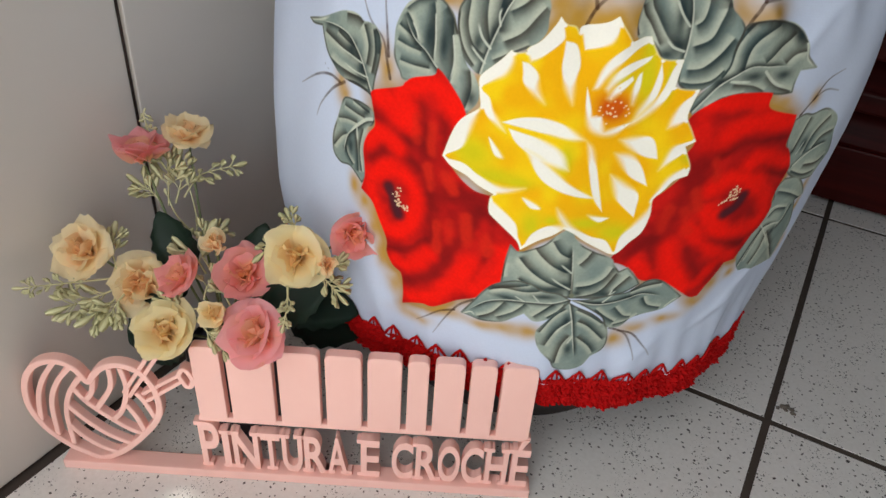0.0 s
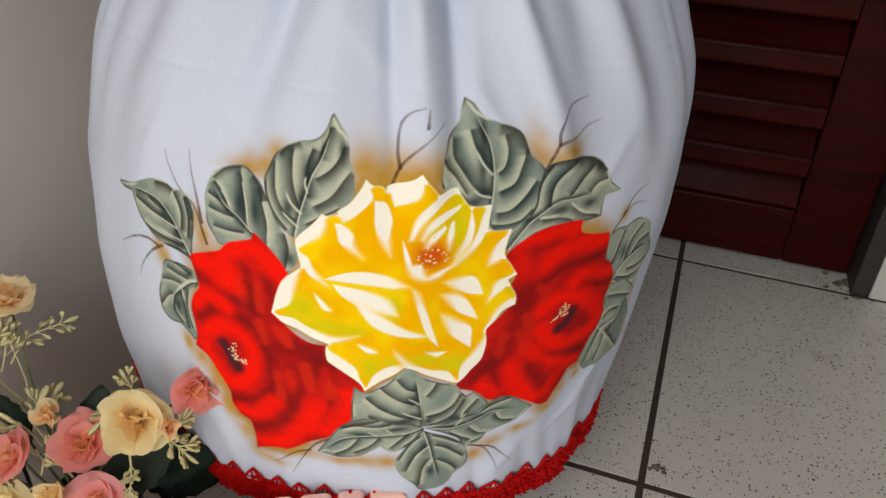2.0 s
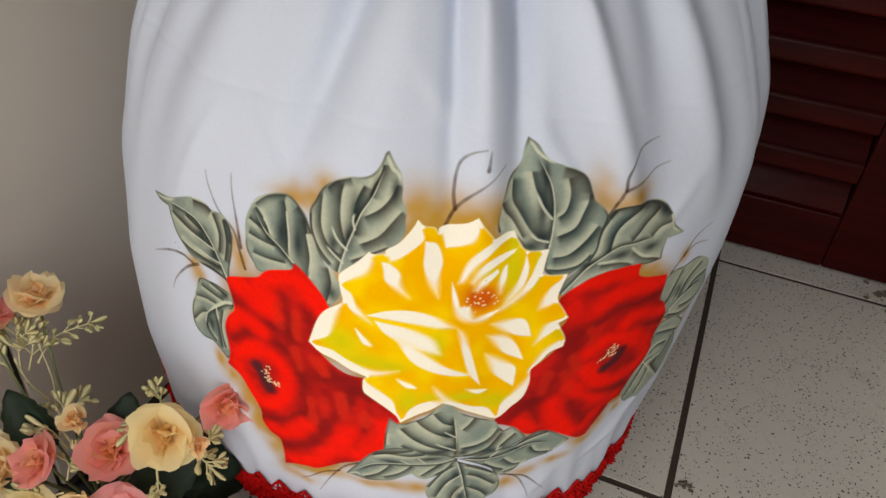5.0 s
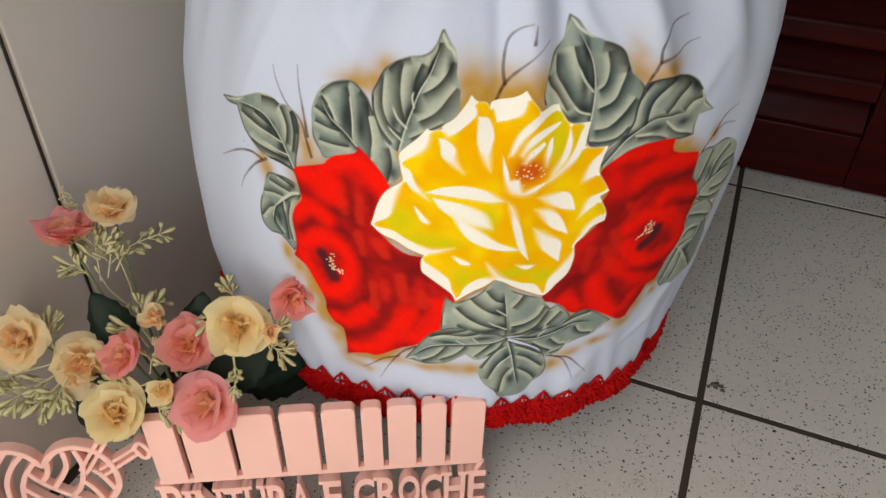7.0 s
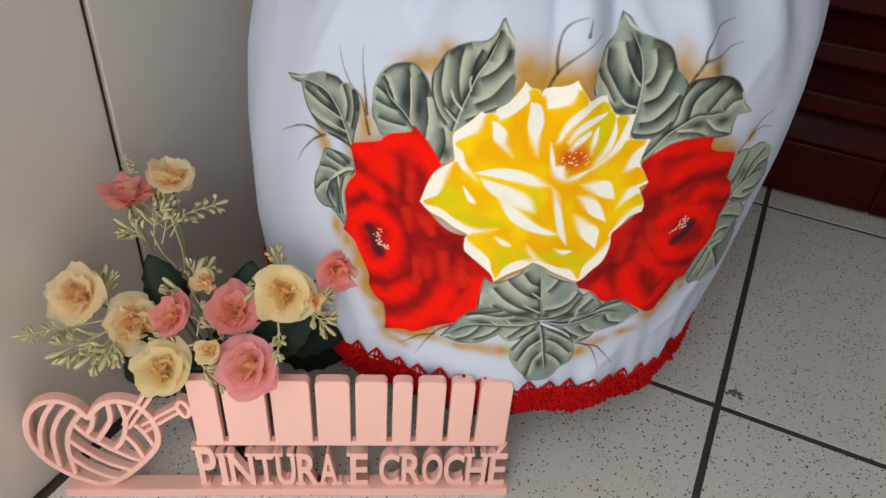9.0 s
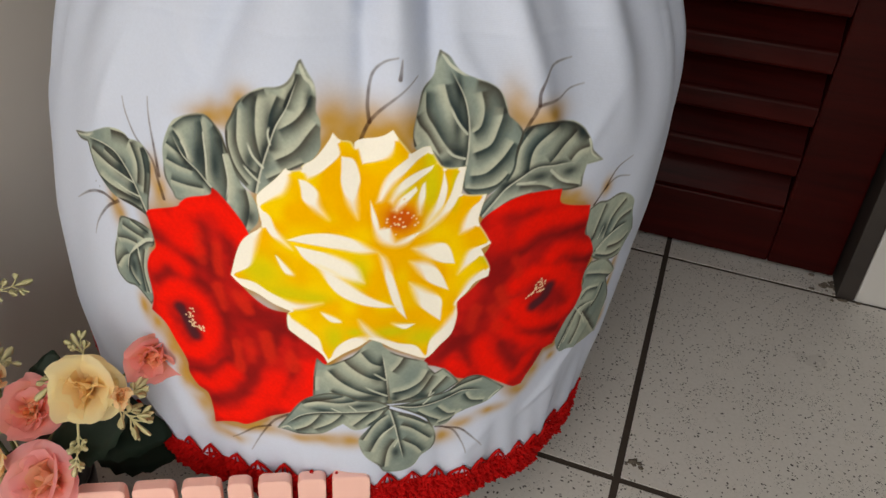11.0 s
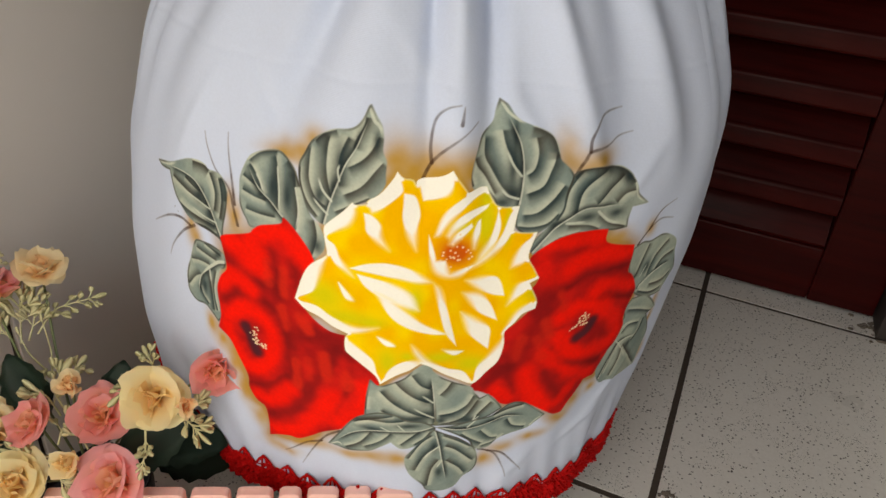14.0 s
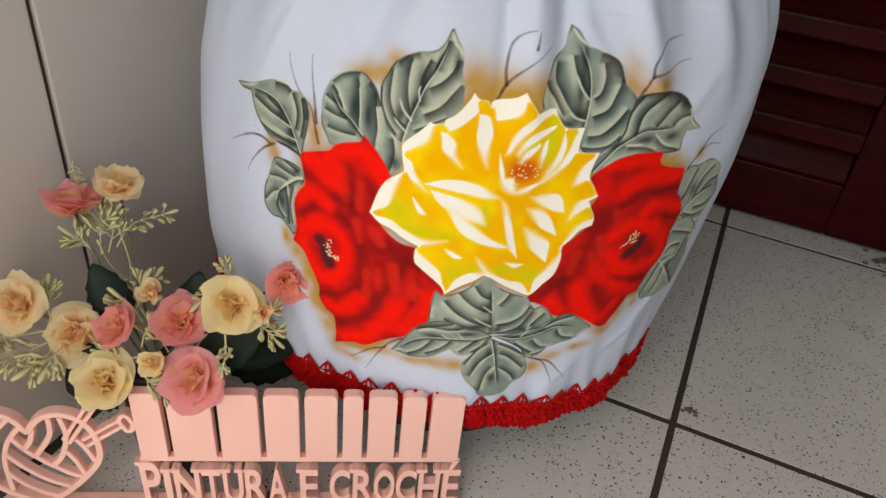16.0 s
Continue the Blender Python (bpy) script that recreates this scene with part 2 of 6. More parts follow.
# coloured dark so the gaps between the slats look shaded
tagged(part("wall_behind_door", box_bm(0.24, Y_WALL + 0.142, 0.0, 0.34, Y_DOOR + 0.5, Z_TOP, 0.0, box_bm(X_WALL, Y_DOOR + 0.5, 0.0, 0.34, Y_DOOR + 0.6, Z_TOP)), M_FRAME_AND_SHADE, None), "unseen wall behind the door, coloured dark to stand for shade", "wall", kind="structure")

# wall panels, two rows, with open dark joints
EDGES_Y = [Y_SOUTH, -0.688, -0.214, 0.260, 0.40]
for j, (z0, z1) in enumerate(((0.004, 0.95), (0.955, 1.9), (1.905, Z_TOP))):
    for y0, y1 in zip(EDGES_Y, EDGES_Y[1:]):
        part("wall_panel", box_bm(X_WALL - 0.012, y0 + 0.0026, z0, X_WALL, y1 - 0.0026, z1, 0.0012), M_WALL, wall)

# the louvred door
door = tagged(thing("door_1", "closed dark mahogany louvred door, varnished", "door"), kind="structure")
X_HINGE = X_WALL + 0.004
part("stile", box_bm(X_LATCH - 0.080, Y_DOOR, 0.006, X_LATCH, Y_DOOR + 0.034, 2.095, 0.003), M_DOOR, door)
part("stile", box_bm(X_HINGE, Y_DOOR, 0.006, X_HINGE + 0.080, Y_DOOR + 0.034, 2.095, 0.003), M_DOOR, door)
part("bottom_rail", box_bm(X_HINGE + 0.0802, Y_DOOR + 0.0005, 0.006, X_LATCH - 0.0802, Y_DOOR + 0.0335, 0.081, 0.003), M_DOOR, door)
part("top_rail", box_bm(X_HINGE + 0.0802, Y_DOOR + 0.0005, 1.99, X_LATCH - 0.0802, Y_DOOR + 0.0335, 2.095, 0.003), M_DOOR, door)


def slat_bm(section=None):
    """A louvre slat: rounded section, its front edge low and its back edge high."""
    bm = bmesh.new()
    w = (X_LATCH - 0.081) - (X_HINGE + 0.081)
    section = section or [(0.005, 0.0), (0.0016, 0.0014), (0.0006, 0.004), (0.0003, 0.0225), (0.0008, 0.0250), (0.0022, 0.0268), (0.0045, 0.0282), (0.0315, 0.0595), (0.0315, 0.028)]
    ends = [[bm.verts.new((x, y, z)) for y, z in section] for x in (0.0, w)]
    k = len(section)
    for i in range(k):
        bm.faces.new((ends[0][i], ends[0][(i + 1) % k], ends[1][(i + 1) % k], ends[1][i]))
    bm.faces.new(ends[0][::-1]), bm.faces.new(ends[1])
    return bm


low = part("sill_strip", slat_bm([(0.004, 0.0), (0.0032, 0.003), (0.005, 0.0055), (0.0315, 0.043), (0.0315, 0.0)]), M_DOOR, door)
low.location = (X_HINGE + 0.081, Y_DOOR + 0.002, 0.0812)
first = part("slat", slat_bm(), M_DOOR, door)
first.location = (X_HINGE + 0.081, Y_DOOR + 0.002, 0.1255)
for i in range(1, 29):
    s = new("slat", first.data)
    s.parent, s.location = door, (X_HINGE + 0.081, Y_DOOR + 0.002, 0.1255 + i * 0.0643)

jamb = tagged(part("door_frame", box_bm(X_LATCH + 0.0025, Y_WALL - 0.001, 0.0, 0.2275, Y_DOOR + 0.06, 2.10, 0.002), M_FRAME_AND_SHADE, None), "narrow dark grimy door frame post", "door frame", kind="structure")
frame_top = tagged(part("door_frame", box_bm(X_WALL + 0.001, Y_WALL + 0.003, 2.097, X_LATCH + 0.002, Y_DOOR + 0.06, 2.0995), M_FRAME_AND_SHADE, None), "dark door frame head", "door frame", kind="structure")
rubble = bmesh.new()
rnd = random.Random(4)
for i in range(48):
    r = rnd.uniform(0.0008, 0.003)
    bmesh.ops.create_icosphere(rubble, subdivisions=1, radius=r, matrix=Matrix.Translation((rnd.gauss(0.205, 0.014), rnd.gauss(0.420, 0.016), r * 0.3)) @ Matrix.Diagonal((1.4, 1, 0.7, 1)))
for v in rubble.verts:
    v.co += 0.0008 * noise.noise_vector(v.co * 400)
tagged(part("mortar_crumbs", rubble, M_DIRT, None, smooth=True), "dusty mortar crumbs at the foot of the door frame", "debris", kind="stuff")
stain = bmesh.new()
for i in range(11):
    r = rnd.uniform(0.0008, 0.0022)
    bmesh.ops.create_icosphere(stain, subdivisions=1, radius=r, matrix=Matrix.Translation((0.010 + rnd.gauss(0, 0.0045), 0.027 + rnd.gauss(0, 0.0045), r * 0.2)) @ Matrix.Diagonal((1.5, 1.2, 0.4, 1)))
tagged(part("dirt_speck", stain, M_DIRT, None, smooth=True), "small dried dirt mark on a floor tile", "debris")

# ---- the gas cylinder cover ----
AXIS = Vector((-0.240, -0.015, 0.0))
FRONT = Vector((0.397, -0.918, 0.0)).normalized()
RIGHT = Vector((-FRONT.y, FRONT.x, 0.0))
R0 = 20.0          # centimetres of radius by which lengths round the cloth are counted
# radius by height, in front, at the side against the wall and at the side to the door
FRONT_Z, FRONT_R = [0.085, 0.12, 0.2, 0.27, 0.33, 0.365, 0.395, 0.43, 0.45, 0.50, 0.54, 0.555], [0.180, 0.187, 0.196, 0.200, 0.2005, 0.197, 0.190, 0.174, 0.163, 0.125, 0.07, 0.04]
WEST_Z, WEST_R = [0.085, 0.13, 0.18, 0.26, 0.32, 0.36, 0.39, 0.41, 0.45, 0.5, 0.54, 0.555], [0.196, 0.205, 0.210, 0.210, 0.2035, 0.194, 0.184, 0.174, 0.150, 0.115, 0.07, 0.04]
EAST_Z, EAST_R = [0.085, 0.15, 0.17, 0.24, 0.28, 0.32, 0.355, 0.385, 0.434, 0.45, 0.5, 0.54, 0.555], [0.185, 0.194, 0.198, 0.206, 0.211, 0.213, 0.2125, 0.207, 0.1865, 0.178, 0.135, 0.07, 0.04]


def body_radius(a, z):
    """Radius of the plain body at a centimetres round and z metres up."""
    zz = np.arange(0.06, 0.56, 0.0025)
    k = np.exp(-0.5 * (np.arange(-8, 9) / 3.0) ** 2)
    f, l, r = (np.interp(z, zz, np.convolve(np.pad(np.interp(zz, hz, hr), 8, "edge"), k / k.sum(), "valid")) for hz, hr in ((FRONT_Z, FRONT_R), (WEST_Z, WEST_R), (EAST_Z, EAST_R)))
    w = np.minimum(1, np.sin(a / R0) ** 2 / 0.847)
    w = np.where(np.abs(a) > 31.4, 1.0, w)
    s = np.where(np.abs(a) > 31.4, l + (r - l) * (0.5 + 0.5 * np.sin(a / R0)), np.where(a > 0, r, l))
    return f * (1 - w) + s * w


def cover_radius(a, z):
    """Radius of the cloth: the body, gathers at the top and soft puckers."""
    r = body_radius(a, z)
    lift = 1.6 * np.clip((z - 0.33) / 0.11, 0, 1.25) ** 1.1
    f = 0.0
    # gathers: place, width, depth in millimetres, lean
    for p, w, d, lean in ((-17.5, 1.8, -3, 0.9), (-13.5, 2.6, 4, 0.7), (-7.4, 1.2, -8, 0.85), (-3.6, 2.0, 4.5, 0.5), (0.6, 0.55, -3.5, 0.0), (2.2, 0.9, 6, -0.05), (4.0, 0.8, -7.5, 0.12),
                          (6.4, 1.3, -3.5, -0.35), (9.6, 0.9, 5, -0.65), (12.3, 1.7, -3.8, 0.1), (15.6, 1.1, 3.5, -0.5), (18.0, 1.4, -3, -0.4)):
        q = a - p - lean * (z - 0.38) * 40
        f = f + d * 0.001 * np.exp(-(q / w) ** 2)
    back = np.clip((np.abs(a) - 20) / 4, 0, 1)
    f = f * (1 - back) + back * 0.005 * np.sin(a * 1.3)
    r = r + f * lift
    low = np.clip((0.19 - z) / 0.07, 0, 1)
    r = r + low * (0.0014 * np.sin(a * 0.9 + 0.6) + 0.0010 * np.sin(a * 1.7 + 2.0 + 34 * z) + 0.0005 * np.sin(a * 3.1 + 70 * z))
    # slack wrinkles: place, height, slope, width, length, depth in millimetres
    for p, h, m, w, n, d in ((-13, 37.5, 0.5, 0.5, 3.0, 1.6), (-8.5, 39, -0.6, 0.45, 2.4, -1.4), (-4.2, 38, 1.2, 0.4, 1.8, 1.5), (0.4, 41.5, -0.9, 0.5, 2.6, 1.6), (6.8, 38.3, -0.7, 0.45, 2.6, 1.8),
                             (9.8, 37.2, -1.3, 0.4, 2.2, 1.6), (13.2, 35.5, 0.9, 0.5, 2.6, 1.4), (-16.5, 22, 0.8, 0.5, 3.0, 1.3), (-14, 17, 1.1, 0.5, 2.5, 1.4), (13.8, 16.5, 1.4, 0.5, 2.2, 1.5), (15.8, 19, 1.0, 0.45, 2.4, 1.3), (8.5, 14.2, 0.9, 0.5, 1.6, 1.2)):
        da, dz = a - p, z * 100 - h
        k = 1 / math.hypot(1, m)
        along, across = (m * da + dz) * k, (da - m * dz) * k
        r = r + d * 0.001 * np.exp(-(across / w) ** 2 - (along / n) ** 2)
    r = r - 0.0003 * np.exp(-((z - 0.408 - 0.0012 * np.sin(a * 0.3)) / 0.002) ** 2)
    r = r + 0.0009 * np.sin(a * 0.55 + 9 * z) + 0.0006 * np.sin(a * 1.1 - 25 * z + 1.0)
    return r


def on_cover(a, z, out=0.0):
    """World places at a (cm round) and z (m up), out metres off the cloth."""
    phi = a / R0
    r = cover_radius(a, z) + out
    x = AXIS.x + r * (np.cos(phi) * FRONT.x + np.sin(phi) * RIGHT.x)
    y = AXIS.y + r * (np.cos(phi) * FRONT.y + np.sin(phi) * RIGHT.y)
    return np.stack([x, y, z + 0 * r], -1)


def hem_shift(a):
    """By how much the hem hangs higher at the wall side and lower at the door side, in metres."""
    s = np.sin(a / R0)
    return -0.016 * s - 0.006 * s * s


FINE = 0.043
TURN_ROUND = math.pi * R0
cols_a = np.concatenate([np.linspace(-TURN_ROUND, -20.5, 60, endpoint=False), np.arange(-20.5, 20.5, FINE), np.linspace(20.5, TURN_ROUND, 60, endpoint=False)])
rows_z = np.concatenate([np.linspace(11.4, 12.0, 8, endpoint=False), np.arange(12.0, 41.0, FINE), np.linspace(41.0, 55.5, 60)])
AG, ZG = np.meshgrid(cols_a, rows_z)
PAINT = np.empty((*AG.shape, 3), np.float32)
PAINT[:] = (0.625, 0.70, 0.865)


def blotch(scale, seed, a=None, z=None):
    """Smooth random values from 0 to 1 over the painting, at a scale in centimetres."""
    a, z = (AG, ZG) if a is None else (a, z)
    rg = np.random.RandomState(seed)
    lat = rg.rand(96, 96)
    x, y = (a / scale + 41) % 95, (z / scale + 7) % 95
    i, j = np.floor(x).astype(int), np.floor(y).astype(int)
    u, v = x - i, y - j
    u, v = u * u * (3 - 2 * u), v * v * (3 - 2 * v)
    return (lat[i, j] * (1 - u) * (1 - v) + lat[i + 1, j] * u * (1 - v) + lat[i, j + 1] * (1 - u) * v + lat[i + 1, j + 1] * u * v)


def step(lo, hi, v):
    t = np.clip((v - lo) / (hi - lo), 0, 1)
    return t * t * (3 - 2 * t)


def window(pts, margin):
    """The slice of the painting round some points."""
    p = np.array(pts)
    c0, c1 = np.searchsorted(cols_a, [p[:, 0].min() - margin, p[:, 0].max() + margin])
    r0, r1 = np.searchsorted(rows_z, [p[:, 1].min() - margin, p[:, 1].max() + margin])
    return (slice(r0, r1), slice(c0, c1))


def line_distance(w, line):
    """Distance to a line, the share of the line run, and the side, at each place of a window."""
    a, z = AG[w], ZG[w]
    best, run, side = np.full(a.shape, 1e9), np.zeros(a.shape), np.zeros(a.shape)
    seg = np.hypot(*(line[1:] - line[:-1]).T)
    before = np.concatenate([[0], np.cumsum(seg)])
    for i, (p, q) in enumerate(zip(line[:-1], line[1:])):
        d = q - p
        t = np.clip(((a - p[0]) * d[0] + (z - p[1]) * d[1]) / max(1e-9, d @ d), 0, 1)
        dist = np.hypot(a - p[0] - t * d[0], z - p[1] - t * d[1])
        near = dist < best
        best[near] = dist[near]
        run[near] = (before[i] + t[near] * seg[i]) / before[-1]
        side[near] = np.sign((a - p[0]) * d[1] - (z - p[1]) * d[0])[near]
    return best, run, side


def tipped(pts, sub):
    """A smooth closed outline that keeps its sharp corners."""
    p = [np.array(q, float) for q in pts]
    n = len(p)
    sharp = []
    for i in range(n):
        u, v = p[i] - p[i - 1], p[(i + 1) % n] - p[i]
        sharp.append(n > 4 and u @ v < 0.45 * math.hypot(*u) * math.hypot(*v))
    out = []
    for i in range(n):
        p1, p2 = p[i], p[(i + 1) % n]
        p0 = 2 * p1 - p2 if sharp[i] else p[i - 1]
        p3 = 2 * p2 - p1 if sharp[(i + 1) % n] else p[(i + 2) % n]
        for k in range(sub):
            t = k / sub
            out.append(0.5 * (2 * p1 + (p2 - p0) * t + (2 * p0 - 5 * p1 + 4 * p2 - p3) * t * t + (3 * p1 - p0 - 3 * p2 + p3) * t ** 3))
    return np.array(out)


def inside(w, pts, sub=6):
    """Signed distance to a smooth closed outline, positive inside."""
    line = tipped(pts, sub)
    line = np.concatenate([line, line[:1]])
    a, z = AG[w], ZG[w]
    odd = np.zeros(a.shape, bool)
    for p, q in zip(line[:-1], line[1:]):
        if p[1] != q[1]:
            odd ^= ((p[1] > z) != (q[1] > z)) & (a < (q[0] - p[0]) * (z - p[1]) / (q[1] - p[1]) + p[0])
    d = line_distance(w, line)[0]
    return np.where(odd, d, -d)


def lay(w, colour, alpha):
    """Paint over a window."""
    alpha = np.asarray(alpha)[..., None]
    PAINT[w] = PAINT[w] * (1 - alpha) + np.asarray(colour, np.float32) * alpha


def blend(c0, c1, t):
    return np.asarray(c0) + (np.asarray(c1) - np.asarray(c0)) * np.asarray(t)[..., None]


def haze(a, z, ra, rz):
    """Airbrushed ochre shading."""
    w = window([(a - 3.0 * ra, z - 3.0 * rz), (a + 3.0 * ra, z + 3.0 * rz)], 0)
    d = ((AG[w] - a) / (1.35 * ra)) ** 2 + ((ZG[w] - z) / (1.35 * rz)) ** 2
    m = np.exp(-d * 0.9) * (0.72 + 0.4 * blotch(0.6, 3)[w])
    lay(w, lin(190, 146, 50), np.clip(m * 0.90, 0, 0.93))


def twig(pts):
    """A thin brown brush line that fades at its end."""
    line = smooth_line(pts, 6)
    w = window(pts, 0.5)
    d, run, side = line_distance(w, line)
    half = 0.085 * (1 - 0.8 * run) + 0.012
    lay(w, lin(66, 40, 24), step(half + 0.04, half - 0.03, d) * (0.95 - 0.45 * run) * (0.7 + 0.3 * blotch(0.25, 8)[w]))


def leaf(outline, midrib, folds, veins, gloom):
    """A painted leaf. Each fold (width, line) has its dark side to the right of the line and a lit crest to the left;
    veins (half width, line) are thin pale strokes, gloom (place, radii) smoky blue-black shading."""
    w = window(outline, 0.4)
    sd = inside(w, outline)
    mottle = 0.8 * blotch(1.8, 5)[w] + 0.2 * blotch(0.4, 6)[w]
    c = blend(lin(130, 146, 140), lin(168, 178, 164), step(0.15, 0.85, mottle))
    deep = blend(lin(30, 48, 52), lin(62, 56, 48), step(0.35, 0.7, blotch(1.6, 21)[w]))
    marks = [(wide, *line_distance(w, smooth_line(pts, 5))) for wide, pts in folds]
    for wide, d, run, side in marks:
        taper = step(0.0, 0.08, run) * step(1.0, 0.94, run)
        c = blend(c, lin(206, 210, 190), 0.68 * taper * step(1.25 * wide, 0.0, d) * step(-0.03, 0.03, -d * side))
    for wide, d, run, side in marks:
        taper = step(0.0, 0.10, run) * step(1.0, 0.94, run) * (0.85 + 0.25 * blotch(0.8, 7)[w])
        c = blend(c, deep, np.clip(1.05 * taper * step(1.75 * wide, -0.30 * wide, d) * step(-0.05, 0.05, d * side), 0, 0.92))
    for ga, gz, ra, rz in gloom:
        m = np.exp(-((AG[w] - ga) / ra) ** 2 - ((ZG[w] - gz) / rz) ** 2)
        c = blend(c, lin(34, 50, 54), 0.88 * m)
    d, run, side = line_distance(w, smooth_line(midrib, 8))
    c = blend(c, lin(30, 38, 40), 0.92 * step(0.42, 0.02, d) * step(-0.02, 0.05, -d * side) * step(1.0, 0.8, run))
    c = blend(c, lin(210, 214, 198), 0.9 * step(0.085 - 0.05 * run, 0.02 - 0.01 * run, d) * (0.6 + 0.5 * blotch(0.4, 14)[w]) * step(1.0, 0.75, run))
    for half, pts in veins:
        d, run, side = line_distance(w, smooth_line(pts, 5))
        c = blend(c, lin(208, 214, 198), 0.85 * step(half + 0.02, half - 0.03, d) * step(1.0, 0.7, run))
    # fine brush hairs
    c = c * (0.94 + 0.12 * blotch(0.11, 15)[w])[..., None]
    lay(w, c, step(-0.075, 0.015, sd))
    lay(w, lin(62, 52, 40), 0.7 * step(0.10, 0.02, np.abs(sd - 0.02)) * step(0.40, 0.65, blotch(1.5, 33)[w]))


def aura(outline, reach, strength):
    """Airbrushed ochre that hugs an outline."""
    w = window(outline, reach + 0.4)
    sd = inside(w, outline)
    uneven = 0.55 + 0.9 * (blotch(2.4, 44)[w] - 0.25) + 0.2 * (blotch(0.6, 45)[w] - 0.5)
    lay(w, lin(176, 132, 52), np.clip(strength * step(-reach, 0.0, sd) * uneven, 0, 0.92))


ROSE_TONES = {"dark": lin(126, 17, 18), "mid": lin(156, 20, 20), "light": lin(252, 22, 5), "daub": lin(222, 40, 20)}


def red_rose(outline, strokes, heart, seeds, number):
    """A painted red rose: smoky strokes (tone, half width, strength, line) round a dark heart with pale seeds."""
    w = window(outline, 0.4)
    sd = inside(w, outline)
    smoke = 0.6 * blotch(1.6, 60 + number)[w] + 0.4 * blotch(0.5, 70 + number)[w]
    c = blend(lin(164, 18, 18), lin(206, 24, 18), step(0.2, 0.8, smoke))
    wob = 0.30 * (blotch(0.9, 64 + number)[w] - 0.5) + 0.10 * (blotch(0.3, 66)[w] - 0.5)
    for tone, half, strength, pts in strokes:
        d, run, side = line_distance(w, smooth_line(pts, 5))
        reach = 2.1 if tone == "light" else 1.55
        c = blend(c, ROSE_TONES[tone], strength * step(reach * half, 0.25 * half, d + wob) * (0.86 + 0.2 * blotch(0.7, 80 + number)[w]).clip(0, 1))
    d, run, side = line_distance(w, smooth_line(heart, 6))
    c = blend(c, lin(92, 26, 32), 0.95 * step(0.62, 0.16, d + wob * 0.5))
    c = blend(c, lin(74, 34, 44), 0.8 * step(0.36, 0.05, d))
    c = c * (0.95 + 0.10 * blotch(0.12, 15)[w])[..., None]
    lay(w, c, step(-0.09, 0.0, sd))
    rg = random.Random(number)
    for p in smooth_line(seeds, 4):
        for _ in range(2):
            dot((p[0] + rg.gauss(0, 0.11), p[1] + rg.gauss(0, 0.08)), rg.uniform(0.04, 0.062), lin(238, 208, 170))


def dot(p, r, colour):
    w = window([p], 0.2)
    d = np.hypot(AG[w] - p[0], ZG[w] - p[1])
    lay(w, colour, step(r + 0.03, r - 0.02, d))


def yellow_rose(outline, greens, heart):
    """The ground of the large yellow rose, with green shades and an orange heart."""
    w = window(outline, 0.4)
    sd = inside(w, outline, 5)
    v = 0.55 * blotch(2.2, 101)[w] + 0.45 * blotch(0.9, 102)[w]
    c = blend(lin(252, 186, 0), lin(255, 214, 10), step(0.3, 0.75, v))
    for ga, gz, ra, rz in greens:
        m = np.exp(-((AG[w] - ga) / ra) ** 2 - ((ZG[w] - gz) / rz) ** 2)
        c = blend(c, lin(222, 208, 18), np.clip(1.05 * m, 0, 1))
    m = np.exp(-((AG[w] - heart[0]) / 0.95) ** 2 - ((ZG[w] - heart[1]) / 0.85) ** 2)
    c = blend(c, lin(214, 92, 10), np.clip(1.3 * m, 0, 1))
    lay(w, c, step(0.0, 0.06, sd))
    ROSE_DEPTH[w] = sd
    lay(w, lin(252, 240, 170), 0.6 * step(0.09, 0.02, sd) * step(-0.04, 0.0, sd))


ROSE_DEPTH = np.full(AG.shape, -9.0)


def light_petal(pts):
    """A white petal stroke, crisp outside and fading into the yellow towards the heart of the rose."""
    w = window(pts, 0.7)
    rim = ROSE_DEPTH[w]
    sd = inside(w, pts) + 0.005 + 0.17 * step(0.24, 0.06, rim)
    a0, z0 = np.array(pts).mean(0)
    way = np.array([1.6 - a0, 30.6 - z0])
    way = way / max(0.5, math.hypot(*way))
    soft = step(-0.3, 0.7, (AG[w] - a0) * way[0] + (ZG[w] - z0) * way[1]) * step(0.15, 0.7, blotch(1.3, 121)[w] + 0.15)
    alpha = np.clip((sd + 0.04 + 0.14 * soft) / (0.09 + 0.42 * soft), 0, 1)
    c = blend(lin(255, 234, 110), lin(255, 252, 240), step(0.1, 0.8, alpha))
    lay(w, c, alpha * step(-0.03, 0.02, rim))


RED_RIGHT = [(6.6, 31.3), (6.7, 31.9), (7.2, 32.4), (8.1, 32.9), (9.1, 33.1), (10.7, 33), (11.3, 32.9), (11.5, 32), (13.7, 31.3), (13.8, 30.4), (13.8, 29.4), (14.4, 28.9), (15.2, 27.7), (15.2, 27.1), (15, 26.2), (15, 25.3), (15.3, 24.5), (15, 23.4), (14.4, 22.7), (13.9, 21.7), (13.6, 21.1), (12.6, 21.2), (12, 20.1), (11.6, 19.5), (11.3, 18.8), (10.6, 18.9), (9.5, 19.7), (8.3, 20.5), (7.1, 20.7), (6.4, 21), (5.8, 21.7), (5, 22.2), (4.2, 22.4), (4.4, 22.8), (4.8, 23.5), (5.7, 24.6), (5.9, 25.9), (5.7, 26.7), (6.3, 27.3), (7.2, 28.4), (7.4, 29), (7, 29.6), (7.3, 30.4), (6.8, 31)]
